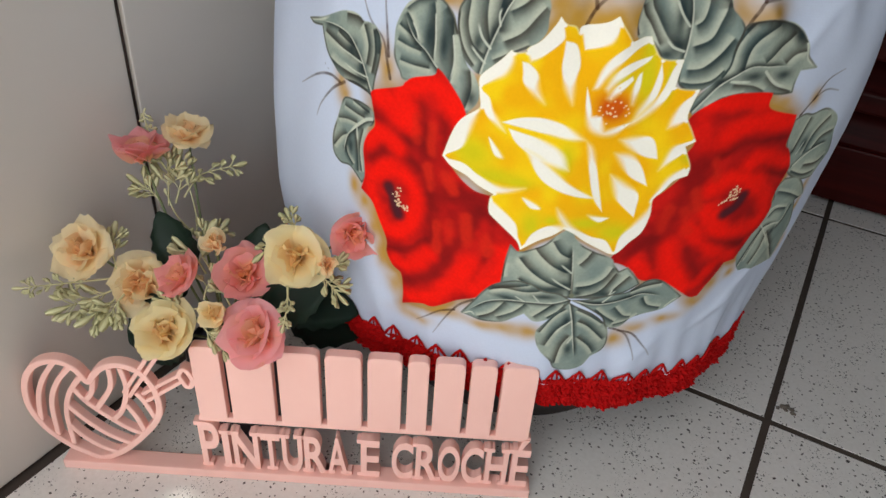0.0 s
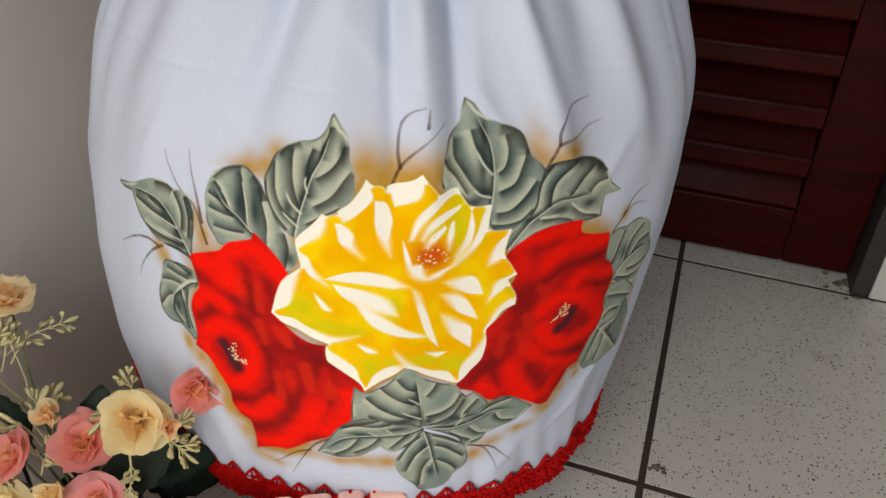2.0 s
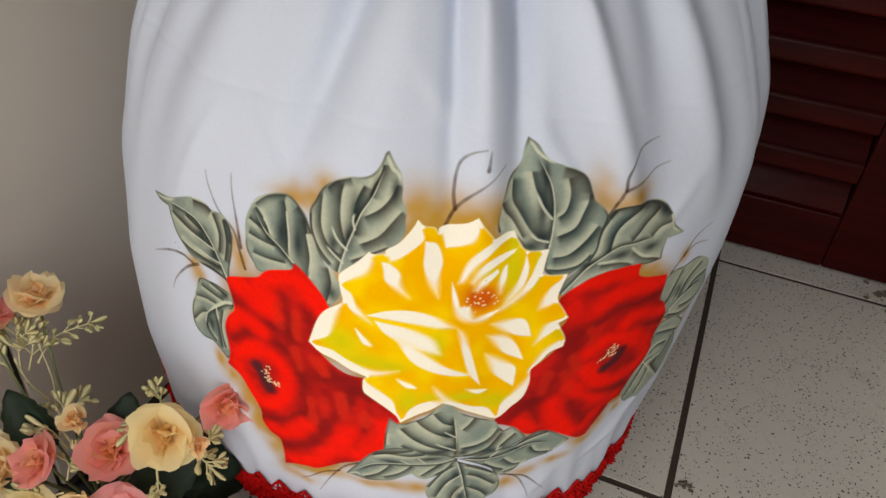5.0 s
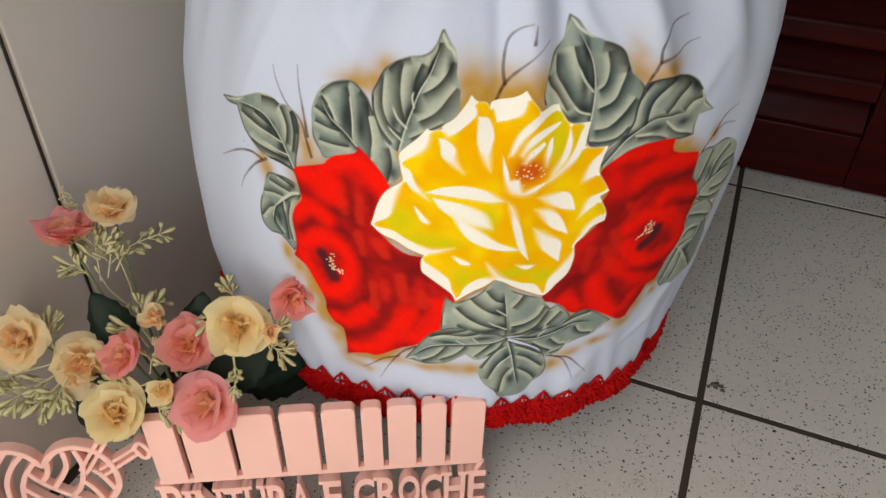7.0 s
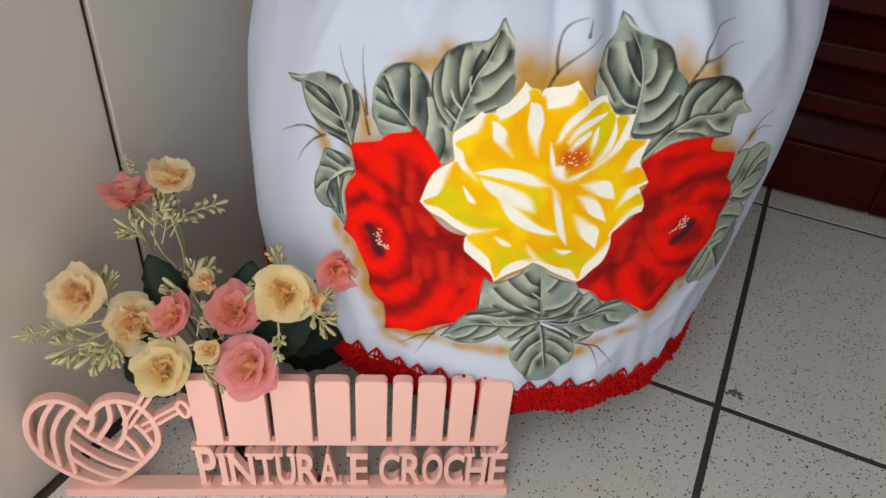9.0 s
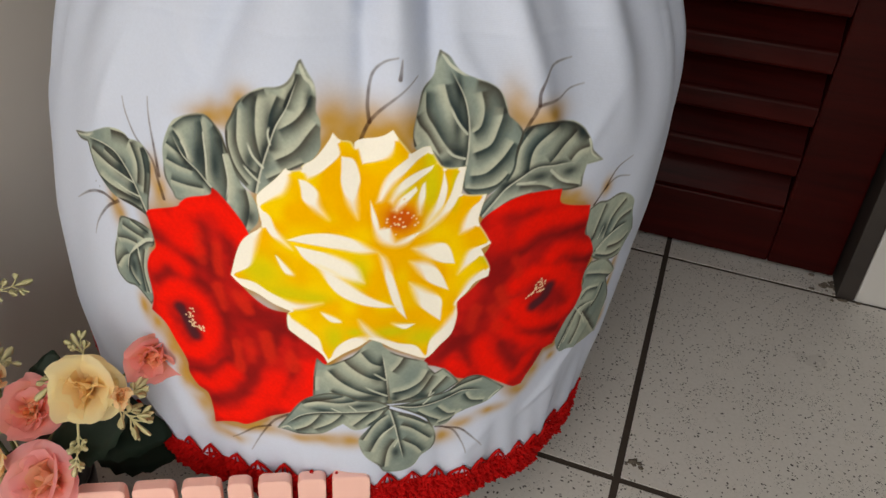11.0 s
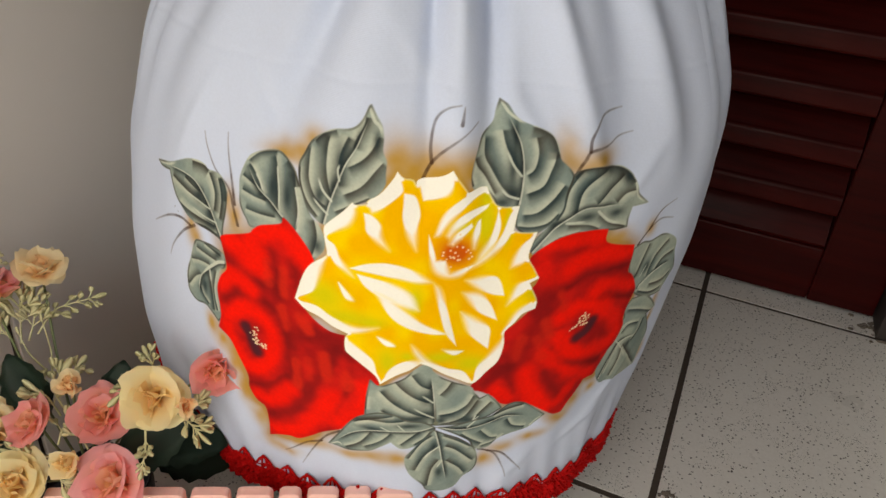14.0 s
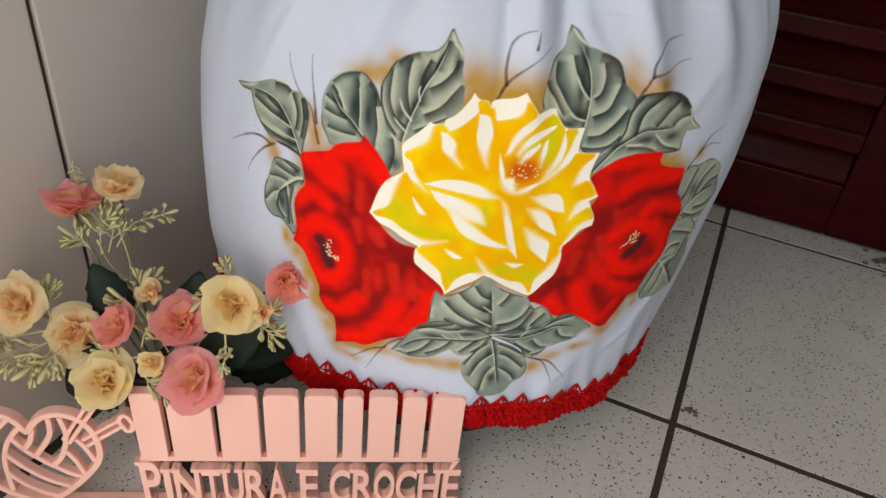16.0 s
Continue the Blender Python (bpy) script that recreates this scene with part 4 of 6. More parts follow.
red_rose(RED_LEFT, [
    ("mid", 0.93, 0.7, [(-10.3, 30.2), (-8.8, 29.2), (-7.1, 28.1)]),
    ("dark", 0.46, 0.7, [(-10.7, 29.6), (-9.6, 29.1), (-8.5, 28.4)]),
    ("dark", 0.5, 0.7, [(-8.1, 31.1), (-7.7, 29.8), (-7.3, 28.1)]),
    ("dark", 0.46, 0.8, [(-10.8, 26.5), (-10.1, 27.4), (-8.9, 27.6), (-8.1, 26.7)]),
    ("dark", 0.43, 0.7, [(-6.3, 30.4), (-6.2, 28.8)]),
    ("dark", 0.71, 0.7, [(-7.3, 24.8), (-5, 25.9), (-3.3, 25)]),
    ("dark", 0.32, 0.7, [(-10, 20.3), (-8.3, 20.8), (-7.1, 22.1)]),
    ("dark", 0.5, 0.7, [(-5.9, 21.2), (-4.7, 23), (-3.9, 25)]),
    ("dark", 0.43, 0.7, [(-8.5, 18.2), (-6.8, 19.2), (-5.5, 20.9)]),
    ("dark", 0.32, 0.8, [(-4.2, 19.3), (-3.8, 20.7), (-3, 22.1)]),
    ("dark", 0.57, 0.6, [(-7.2, 26.5), (-6.9, 24.1), (-6.6, 22.4)]),
    ("light", 0.64, 1, [(-10.4, 30.7), (-9.6, 30.2), (-9, 29.6)]),
    ("light", 0.64, 1, [(-8.4, 31.9), (-7.2, 32.1), (-6.3, 31.6), (-5.4, 30.8)]),
    ("light", 0.46, 0.9, [(-9, 31.1), (-8.6, 30.3), (-8.3, 29.4)]),
    ("light", 0.46, 0.95, [(-11.1, 27.6), (-10.6, 28.3), (-9.8, 28.3), (-9.1, 27.8)]),
    ("light", 0.5, 1, [(-10.9, 25.3), (-9.8, 26.3), (-8.5, 26), (-7.9, 24.6), (-8.2, 22.8), (-9.1, 21.9), (-10.1, 22.1), (-10.7, 23.4), (-11, 24.7)]),
    ("light", 0.5, 0.9, [(-9.4, 19.6), (-8.3, 19.5), (-7, 20.9)]),
    ("light", 0.61, 1, [(-8.2, 16.9), (-6.5, 17.7), (-5.3, 19), (-4.2, 21.1)]),
    ("light", 0.68, 1, [(-3.6, 19.2), (-2.4, 20.4), (-1.9, 22.3)]),
    ("light", 0.32, 0.6, [(-5.9, 18.5), (-5, 20.3)]),
    ("daub", 0.32, 0.7, [(-7, 29.7), (-7, 28.1)]),
    ("daub", 0.32, 0.7, [(-7.2, 27.1), (-7, 25.8)]),
    ("daub", 0.36, 0.75, [(-6.1, 26.9), (-5.5, 26)]),
    ("daub", 0.32, 0.7, [(-6.5, 23.4), (-6.4, 21.6)]),
    ("daub", 0.39, 0.75, [(-4.6, 24.4), (-4.5, 22.5)]),
    ("daub", 0.36, 0.7, [(-3.3, 23.3), (-3.2, 22)]),
    ("daub", 0.32, 0.5, [(-8.1, 29.9), (-8, 28.6)]),
    ("daub", 0.29, 0.5, [(-5.6, 23.7), (-5.6, 22.4)]),
], [(-9.7, 25), (-9.4, 24.1), (-9.1, 23.2)], [(-9.1, 25), (-9.2, 24.5), (-9.1, 24.2), (-8.9, 23.9), (-8.7, 23.8), (-8.5, 23.8)], 1)
red_rose(RED_RIGHT, [
    ("dark", 0.86, 0.6, [(8.1, 30.1), (8.1, 27.7), (7.3, 25.7), (6.5, 24)]),
    ("dark", 0.36, 0.75, [(7, 31.8), (8.2, 32.1), (10.1, 32)]),
    ("dark", 0.43, 0.85, [(9.2, 29.6), (10.9, 30.3), (13.6, 30)]),
    ("dark", 0.39, 0.85, [(11.1, 27.9), (12.5, 28.2), (14.9, 27.2)]),
    ("dark", 0.39, 0.85, [(9.2, 24.8), (10.8, 23.6), (13.4, 22.6)]),
    ("dark", 0.39, 0.7, [(6.6, 24), (7.1, 21.7)]),
    ("dark", 0.43, 0.7, [(9.1, 22.8), (10.2, 20.7)]),
    ("dark", 0.32, 0.6, [(5.2, 22.7), (6.1, 24)]),
    ("light", 0.57, 0.95, [(7.4, 32.7), (9.2, 32.8), (11, 32.6)]),
    ("light", 0.54, 0.95, [(9.2, 30.7), (10.7, 31.3), (13.4, 31.1)]),
    ("light", 0.54, 0.55, [(7.4, 31.5), (8.1, 30.3)]),
    ("light", 0.46, 0.9, [(11.2, 28.7), (12.5, 29), (14.5, 28.2)]),
    ("light", 0.54, 1, [(9.3, 27.3), (10.7, 27.9), (12.7, 27), (14.4, 25), (14, 23.8), (12.2, 23.8), (10.5, 24.4), (9.6, 25.7)]),
    ("light", 0.39, 0.8, [(8.6, 24.8), (10.2, 23.1), (13, 21.6)]),
    ("light", 0.61, 1, [(7.8, 23.2), (8.3, 21.6), (9.6, 19.9)]),
    ("light", 0.46, 0.9, [(6, 22.2), (6.9, 21.3)]),
    ("light", 0.32, 0.7, [(11.6, 21.5), (10.6, 19.9)]),
    ("daub", 0.36, 0.7, [(8.3, 27.2), (8.8, 26.1)]),
    ("daub", 0.36, 0.5, [(6.9, 26.2), (6.9, 24.7)]),
    ("daub", 0.32, 0.5, [(8.9, 29.1), (9.4, 28)]),
    ("daub", 0.32, 0.5, [(8, 26), (8.6, 24.4)]),
], [(11.7, 26.5), (11.4, 25.8), (10.8, 25.4)], [(10.8, 27.2), (11.2, 26.9), (10.8, 26.7), (11.2, 26.4), (10.6, 26.4), (10.3, 26.2)], 2)
# a leaf under the big rose
leaf([(-1.8, 23.1), (-1.3, 22.7), (-0.6, 23), (0.2, 23.5), (0.8, 24.2), (1.3, 24.6), (1.8, 24.2), (2.1, 22.5), (2.3, 21.1), (2.4, 19.4), (1.3, 19.6), (0.6, 19.8), (-0.5, 20.3), (-1.6, 20.1), (-2.1, 20.2), (-2, 21.8)],
     [(2.4, 19.4), (2.2, 21.1), (2, 22.5), (1.8, 23.7)],
     [(0.46, [(2.2, 20), (0.9, 20.5), (-0.4, 21.4), (-1.3, 22.4)]),
      (0.46, [(2, 21.3), (1, 21.8), (0.1, 22.6), (-0.5, 23.4)]),
      (0.43, [(1.9, 22.5), (1.2, 22.9), (0.6, 23.8)]),
      (0.32, [(2, 19.5), (0.4, 20), (-1.2, 20.7)]),
      (0.29, [(-2, 21.8), (-2, 20.6)])],
     [(0.064, [(2.2, 20.1), (1.4, 20.6), (0.8, 21.1)]), (0.057, [(2.1, 21.4), (1.3, 22.1)])],
     [(1.7, 21.8, 0.5, 0.71), (1.2, 20.1, 1, 0.29), (1.8, 20.4, 0.5, 0.43)])
# its other half
leaf([(1.7, 24.2), (2.4, 23.5), (3.3, 23), (4.3, 22.6), (4.6, 22.1), (5, 21.6), (5.5, 21.9), (6.2, 21.1), (6.6, 20.5), (5.7, 19.9), (4.6, 19.6), (3.5, 19.4), (2.4, 19.4), (2.2, 21.1), (2, 22.5)],
     [(2.4, 19.4), (2.2, 21.1), (2, 22.5), (1.8, 23.7)],
     [(0.46, [(2.4, 20.3), (3.4, 20.5), (4.2, 21.1), (4.6, 22)]),
      (0.36, [(2.5, 19.5), (3.4, 19.7), (4.2, 20.2), (4.9, 21.6)]),
      (0.39, [(2.4, 22), (2.8, 22.5), (3.1, 23.1)]),
      (0.36, [(4.6, 19.6), (5.1, 20.4), (5.8, 21.3)])],
     [(0.057, [(4.9, 20.1), (4.7, 19.5)]), (0.05, [(4.6, 19.5), (5.2, 20.1)])],
     [(4.5, 19.8, 0.86, 0.32), (2.7, 19.8, 0.36, 0.29)])
# a long leaf
leaf([(2.4, 19.2), (1.6, 19.7), (0.6, 19.9), (-0.2, 20.4), (-1.2, 20.5), (-2.3, 20), (-3, 19.3), (-3.8, 18), (-4.6, 16.7), (-3.9, 16.6), (-3.1, 16.5), (-1.9, 16.7), (-1, 17.4), (-0.4, 17.9), (0.3, 17.3), (1.2, 17.5), (1.9, 18.1), (2.3, 18.8)],
     [(2.4, 19.3), (1.3, 18.9), (-0.1, 18.9), (-1.6, 18.8), (-3, 18.2), (-4.3, 16.9)],
     [(0.36, [(-2.3, 17), (-1.1, 17.9), (-0.4, 18.8)]),
      (0.36, [(0.1, 17.6), (0.8, 18.3), (1.4, 18.9)]),
      (0.32, [(1, 17.6), (1.7, 18.2), (2.1, 18.9)]),
      (0.36, [(-3.6, 16.7), (-2.5, 17.4), (-1.7, 18.7)]),
      (0.39, [(0.6, 19.9), (-0.5, 19.7), (-1.9, 19.7), (-2.9, 19.2)]),
      (0.32, [(-0.2, 20.3), (-1.4, 19.9), (-2.7, 19.4)])],
     [(0.064, [(-4.4, 16.7), (-3.9, 17), (-3.6, 16.7)]), (0.05, [(0.4, 19), (-0.1, 19.6)]), (0.046, [(-0.5, 18.9), (-1.2, 19.3)])],
     [(0.7, 19.4, 0.93, 0.25), (-1.6, 19, 0.86, 0.21)])
# a long leaf
leaf([(2.5, 19.2), (3.5, 19.3), (4.9, 19.7), (6, 19.9), (7.1, 20.7), (8.1, 20.6), (9.1, 19.8), (9.9, 19.1), (9.3, 18.5), (8.8, 18.1), (7.6, 17.8), (6.8, 17.5), (6.2, 16.7), (5.3, 16.8), (4.8, 17.7), (4.1, 18.3), (3.3, 18.8)],
     [(2.5, 19.2), (3.9, 18.9), (5, 19), (6.1, 19.3), (7.1, 19.6), (8.7, 19.2)],
     [(0.36, [(4.1, 18.6), (5, 17.8), (5.8, 17.2)]),
      (0.36, [(5.4, 18.7), (6.2, 17.8), (6.8, 17.7)]),
      (0.32, [(7.2, 19.4), (7.7, 18.6), (8.7, 18.3)]),
      (0.36, [(8.3, 20.4), (7, 20.2), (6.1, 19.8)]),
      (0.32, [(5.6, 16.9), (6.4, 17.2), (7.3, 17.8)])],
     [(0.064, [(4.5, 19.1), (5, 19.7), (5.2, 20)]), (0.057, [(9, 18.3), (9.4, 18.8), (9.9, 19)])],
     [(4.2, 19, 1.07, 0.21), (6.2, 19.4, 0.64, 0.21)])
# the leaf that hangs lowest
leaf([(2.3, 19), (3, 18.6), (4, 18.1), (4.8, 17.4), (5.4, 16.6), (5.7, 15.3), (5.5, 14.5), (4.8, 14), (4.4, 13.3), (3.8, 13), (3, 12.8), (2.3, 13), (1.9, 13.7), (1.1, 14.6), (0.7, 15.5), (0.6, 16.4), (1.1, 17.2), (1.6, 17.9)],
     [(2.4, 18.9), (2.8, 17.4), (3.1, 16), (3.6, 13.8)],
     [(0.39, [(2.8, 17.4), (2, 16.6), (1.3, 15)]),
      (0.39, [(3, 16.2), (2.5, 15.1), (2.3, 13.3)]),
      (0.32, [(2.4, 18.5), (1.6, 17.7), (0.8, 16.2)]),
      (0.39, [(5.4, 15.4), (4, 16.9), (3.1, 17.4)]),
      (0.39, [(4.9, 14.2), (4.3, 15.1), (3.3, 16)]),
      (0.29, [(5, 17), (4, 17.8), (2.9, 18.4)])],
     [(0.064, [(2.8, 17.4), (2.2, 16.7), (1.8, 16)]), (0.05, [(3.1, 16), (2.8, 15.2)])],
     [(2.5, 17.4, 0.32, 0.64), (3, 14.8, 0.32, 0.64)])
yellow_rose(ROSE_OUTLINE, [(-4.6, 28.8, 1.21, 1.02), (-3.3, 27.6, 1.39, 0.56), (-1.9, 27.4, 0.93, 0.37), (-0.8, 24.7, 0.65, 1.02), (0.5, 29.1, 0.46, 0.93), (4.1, 24.5, 1.11, 0.65), (2.3, 25.1, 1.21, 0.46), (4, 33.9, 0.65, 1.67), (7.2, 29.6, 0.46, 0.46), (4, 35.4, 0.37, 0.74), (2.8, 33.8, 0.65, 0.46), (0.3, 25.2, 0.46, 0.37), (5.2, 33.8, 0.28, 1.11)], (2.5, 32.3))
light_petal([(-6.2, 28.2), (-5.8, 29.7), (-5.3, 30.6), (-4.4, 31.3), (-4.5, 30.8), (-4.8, 29.8), (-5.1, 29), (-5.7, 28.5)])
light_petal([(-6.2, 28), (-5, 28), (-4.1, 27.5), (-2.8, 27), (-1.4, 27.1), (-2.4, 26.6), (-3.3, 26.5), (-4.5, 27.1), (-5.5, 27.5)])
light_petal([(-4.5, 33), (-4, 33.7), (-3.3, 34.3), (-2.9, 34.8), (-2.8, 34.2), (-3.1, 33.5), (-3.7, 33.1), (-4.3, 32.7)])
light_petal([(-4.5, 32.5), (-3.9, 32.2), (-3.6, 31.5), (-3.1, 30.8), (-2.8, 30.3), (-3.4, 30.7), (-3.9, 31.1), (-4.3, 31.9)])
light_petal([(-2.1, 34.8), (-1.5, 35.5), (-1, 36.2), (-0.8, 36.6), (-0.5, 35.9), (-0.5, 35.5), (-1.1, 34.9), (-1.6, 34.5), (-2, 34.3)])
light_petal([(-2.4, 34.3), (-2, 34.2), (-1.5, 33.7), (-1.4, 33), (-1, 32.2), (-1.6, 32.6), (-2.2, 33.2), (-2.3, 33.8)])
light_petal([(-0.4, 35.5), (0.2, 35.3), (0.5, 34.4), (0.4, 33.6), (0.4, 32.3), (-0.1, 33.1), (-0.4, 34.1), (-0.4, 34.9)])
light_petal([(0.3, 36.1), (1.1, 36.3), (1.7, 36.6), (2, 36.9), (2.1, 36.2), (1.9, 35.6), (1.3, 35.3), (0.6, 35.1)])
light_petal([(1.3, 33.2), (1.6, 34.3), (2.1, 35), (2.9, 35.6), (3.9, 35.9), (4, 35.7), (3.2, 35.3), (2.5, 34.6), (1.9, 33.8), (1.6, 33.3)])
light_petal([(1.9, 33.3), (2.2, 34), (2.9, 34.6), (4.1, 35), (3.9, 34.7), (3, 34.1), (2.4, 33.5), (2.1, 33.1)])
light_petal([(2.1, 32.8), (2.4, 33.4), (3.2, 34), (3.3, 33.8), (2.8, 33.2), (2.3, 32.7)])
light_petal([(3.4, 32.5), (3.3, 33.2), (3.5, 34), (3.7, 34.2), (3.7, 33.4), (3.5, 32.5)])
light_petal([(3.8, 32.2), (4.3, 33.2), (4.5, 34), (4.6, 34.7), (4.8, 33.8), (4.6, 32.8), (4.2, 32.1), (3.7, 31.6)])
light_petal([(5.6, 34.9), (5.6, 34.1), (5.3, 33.1), (4.8, 32.3), (3.9, 31.5), (3, 31.1), (3.7, 31.7), (4.4, 32.5), (4.9, 33.3), (5.2, 34.3), (5.4, 34.7)])
light_petal([(1, 33.3), (1.3, 32.5), (1.5, 31.8), (2, 31.8), (2.3, 31), (3, 31.3), (3.6, 31.5), (2.9, 30.8), (2.1, 30.7), (1.4, 31.1), (1.1, 32.2)])
light_petal([(6.8, 33.3), (6.6, 32.6), (6.5, 31.8), (6.1, 31.4), (5.6, 31.2), (5.7, 31.9), (6.1, 32.7)])
light_petal([(7.3, 30.5), (6.7, 30.4), (6.1, 30.1), (5.8, 29.1), (5.7, 28.7), (6.2, 29.2), (6.8, 29.8)])
light_petal([(7.5, 28.6), (7.1, 28.9), (6.5, 28.5), (6.1, 27.9), (5.7, 26.7), (6.2, 27.1), (6.8, 27.9), (7.3, 28.3)])
light_petal([(3.2, 30.5), (4, 30.7), (4.8, 30.7), (5.2, 30.3), (5.5, 29.4), (4.8, 29.5), (3.9, 29.9)])
light_petal([(3.1, 29.7), (4.1, 29.6), (4.8, 28.8), (5.3, 27.7), (4.3, 28.2), (3.7, 28.8)])
light_petal([(3.1, 28.4), (4, 27.9), (4.9, 27.2), (5, 26.3), (5, 25.6), (4.1, 26.4), (3.6, 27)])
light_petal([(1.5, 30.3), (1.9, 29.9), (2.3, 28.7), (2.7, 27.3), (3.1, 25.9), (2.4, 26.9), (1.9, 28.5)])
light_petal([(-3.1, 30.9), (-2.1, 31.3), (-0.9, 31.4), (0.3, 31.1), (1.4, 30.4), (0.6, 30.3), (-0.6, 30.5), (-1.8, 30.7)])
light_petal([(-2.7, 30.6), (-1.8, 30.4), (-0.6, 30.1), (0.4, 29.5), (0.8, 28.5), (0, 28.6), (-1.2, 29.1), (-2.2, 29.8)])
light_petal([(-1.7, 29.5), (-0.8, 29.1), (0.1, 28.4), (1.1, 27.6), (2.6, 26.8), (1.5, 26.9), (0.2, 27.3), (-0.8, 28)])
light_petal([(-3.7, 29.9), (-3.3, 29.5), (-2.8, 28.8), (-3.3, 28.9)])
light_petal([(-1.5, 26.5), (-0.7, 26.2), (-0.4, 25.9), (-1, 25.9)])
light_petal([(2.3, 25.7), (2.9, 25.6), (3.6, 25.5), (3.1, 25.2), (2.6, 25.4)])
light_petal([(-3.2, 26), (-2.7, 25.6), (-2, 25), (-1.6, 24.5), (-1.4, 23.5), (-1.2, 23), (-1.8, 23.7), (-2.7, 24.4), (-3.2, 25.1)])
light_petal([(-1.1, 23), (-0.7, 24.1), (0.1, 24.8), (1.1, 25), (0.8, 24.4), (-0.1, 23.9)])
light_petal([(0.5, 26.1), (0.9, 25.7), (1.6, 24.9), (2.7, 24.2), (3.7, 23.9), (4.3, 23.1), (3.5, 23.2), (2.4, 23.9), (1.3, 24.6), (0.7, 25.4)])
light_petal([(4.4, 23), (4.5, 24.2), (5, 25), (5.5, 25.9), (5.9, 26.5), (5.9, 25.2), (5.4, 24.1), (4.8, 23.4)])
rg = random.Random(3)
for i in range(26):
    dot((2.5 + rg.gauss(0, 0.42), 32.2 + rg.gauss(0, 0.36)), rg.uniform(0.035, 0.06), lin(248, 214, 160))

dot((2.4, 19.6), 0.16, lin(120, 124, 104))
for spot in ((-14.9, 31.2), (-14.6, 31.0), (-12.4, 21.0)):
    dot(spot, 0.03, lin(60, 54, 52))

cover = thing("cylinder_cover", "white cotton cover painted with roses, red crochet hem", "cylinder cover", (AXIS.x, AXIS.y, 0.0))
hung = ZG / 100 + hem_shift(AG) * step(14.5, 11.4, ZG)
cloth_me = grid_mesh("cloth", on_cover(AG, hung) - np.array([AXIS.x, AXIS.y, 0.0]), *AG.shape, wrap=True)
attr = cloth_me.color_attributes.new("paint", "FLOAT_COLOR", "POINT")
attr.data.foreach_set("color", np.concatenate([PAINT, np.ones((*AG.shape, 1), np.float32)], -1).reshape(-1))
link_mesh("cloth", cloth_me, M_CLOTH, cover, "white cotton painted with roses and grey-green leaves")


def crochet_band():
    """The worked band of the hem: rows of rounded stitches that stand out, a scalloped lower edge."""
    rows, cols = 56, 2400
    a, v = np.meshgrid(np.linspace(-TURN_ROUND, TURN_ROUND, cols, endpoint=False), np.linspace(0, 1, rows))
    scallop = 0.0022 * np.abs(np.sin(a * math.pi / 1.55))
    z0 = 0.0895 + 0.0012 * np.sin(a * 0.7) + 0.0008 * np.sin(a * 2.3) - scallop * 0.9
    z = z0 + (0.1195 - z0) * v
    row = v * 6.0
    k = np.floor(row)
    fr = row - k
    st = a / 0.52 + 0.5 * (k % 2) + 0.12 * np.sin(a * 3.7 + k)
    lean = (st + (fr - 0.5) * 0.7 * np.where(k % 2 == 0, 1, -1)) % 1.0
    knob = np.sqrt(np.clip(1 - (2 * lean - 1) ** 2, 0, 1)) * np.sqrt(np.clip(1 - (2 * fr - 1) ** 2, 0, 1))
    rg = np.random.RandomState(2)
    lat = rg.rand(400, 8)
    rough_k = lat[(np.floor(st) % 400).astype(int), np.clip(k, 0, 7).astype(int)]
    out = 0.0014 + 0.0034 * knob * (0.35 + 1.0 * rough_k) + 0.0012 * np.sin(a * 9.1 + 5 * np.sin(v * 9 + a * 2.3)) * np.sin(v * 23 + 3 * np.sin(a * 4.1))
    zz = z + 0.0006 * (rough_k - 0.5) + hem_shift(a)
    phi = a / R0
    r = body_radius(a, zz) - 0.001 + 0.0016 * np.sin(a * 0.9 + 0.6) + out
    x = r * (np.cos(phi) * FRONT.x + np.sin(phi) * RIGHT.x)
    y = r * (np.cos(phi) * FRONT.y + np.sin(phi) * RIGHT.y)
    return grid_mesh("crochet_band", np.stack([x, y, zz], -1), rows, cols, wrap=True)


link_mesh("crochet_band", crochet_band(), M_YARN, cover, "red crocheted cotton band")


def picot(turn, slim):
    """One open yarn triangle over the upper edge of the band."""
    bm = bmesh.new()
    half, top = 0.80 * slim, 0.0108
    a0 = turn
    line = [(a0 - half, 0.1175), (a0 - half * 0.5, 0.124), (a0 - 0.06, 0.1175 + top * 0.93), (a0 + 0.06, 0.1175 + top * 0.93), (a0 + half * 0.5, 0.124), (a0 + half, 0.1175)]
    for legs in (line, [(a0 - 0.32 * half, 0.1175), (a0 - 0.12, 0.1175 + top * 0.8)], [(a0 + 0.30 * half, 0.1175), (a0 + 0.12, 0.1175 + top * 0.8)]):
        p = smooth_line(legs, 3)
        w = on_cover(p[:, 0], p[:, 1] + hem_shift(p[:, 0]), 0.0016) - np.array([AXIS.x, AXIS.y, 0.0])
        tube(bm, w, 0.00095 if legs is line else 0.0007, 5)
    knot = on_cover(np.array([a0]), np.array([0.1175 + top]) + hem_shift(a0), 0.002)[0] - np.array([AXIS.x, AXIS.y, 0.0])
    bmesh.ops.create_icosphere(bm, subdivisions=1, radius=0.0015, matrix=Matrix.Translation(knot))
    return bm


rnd = random.Random(11)
COUNT = 72
for i in range(COUNT):
    a0 = -TURN_ROUND + (i + 0.5) * 2 * TURN_ROUND / COUNT + rnd.uniform(-0.12, 0.12)
    part("picot", picot(a0, rnd.uniform(0.85, 1.1)), M_YARN, cover, smooth=True)


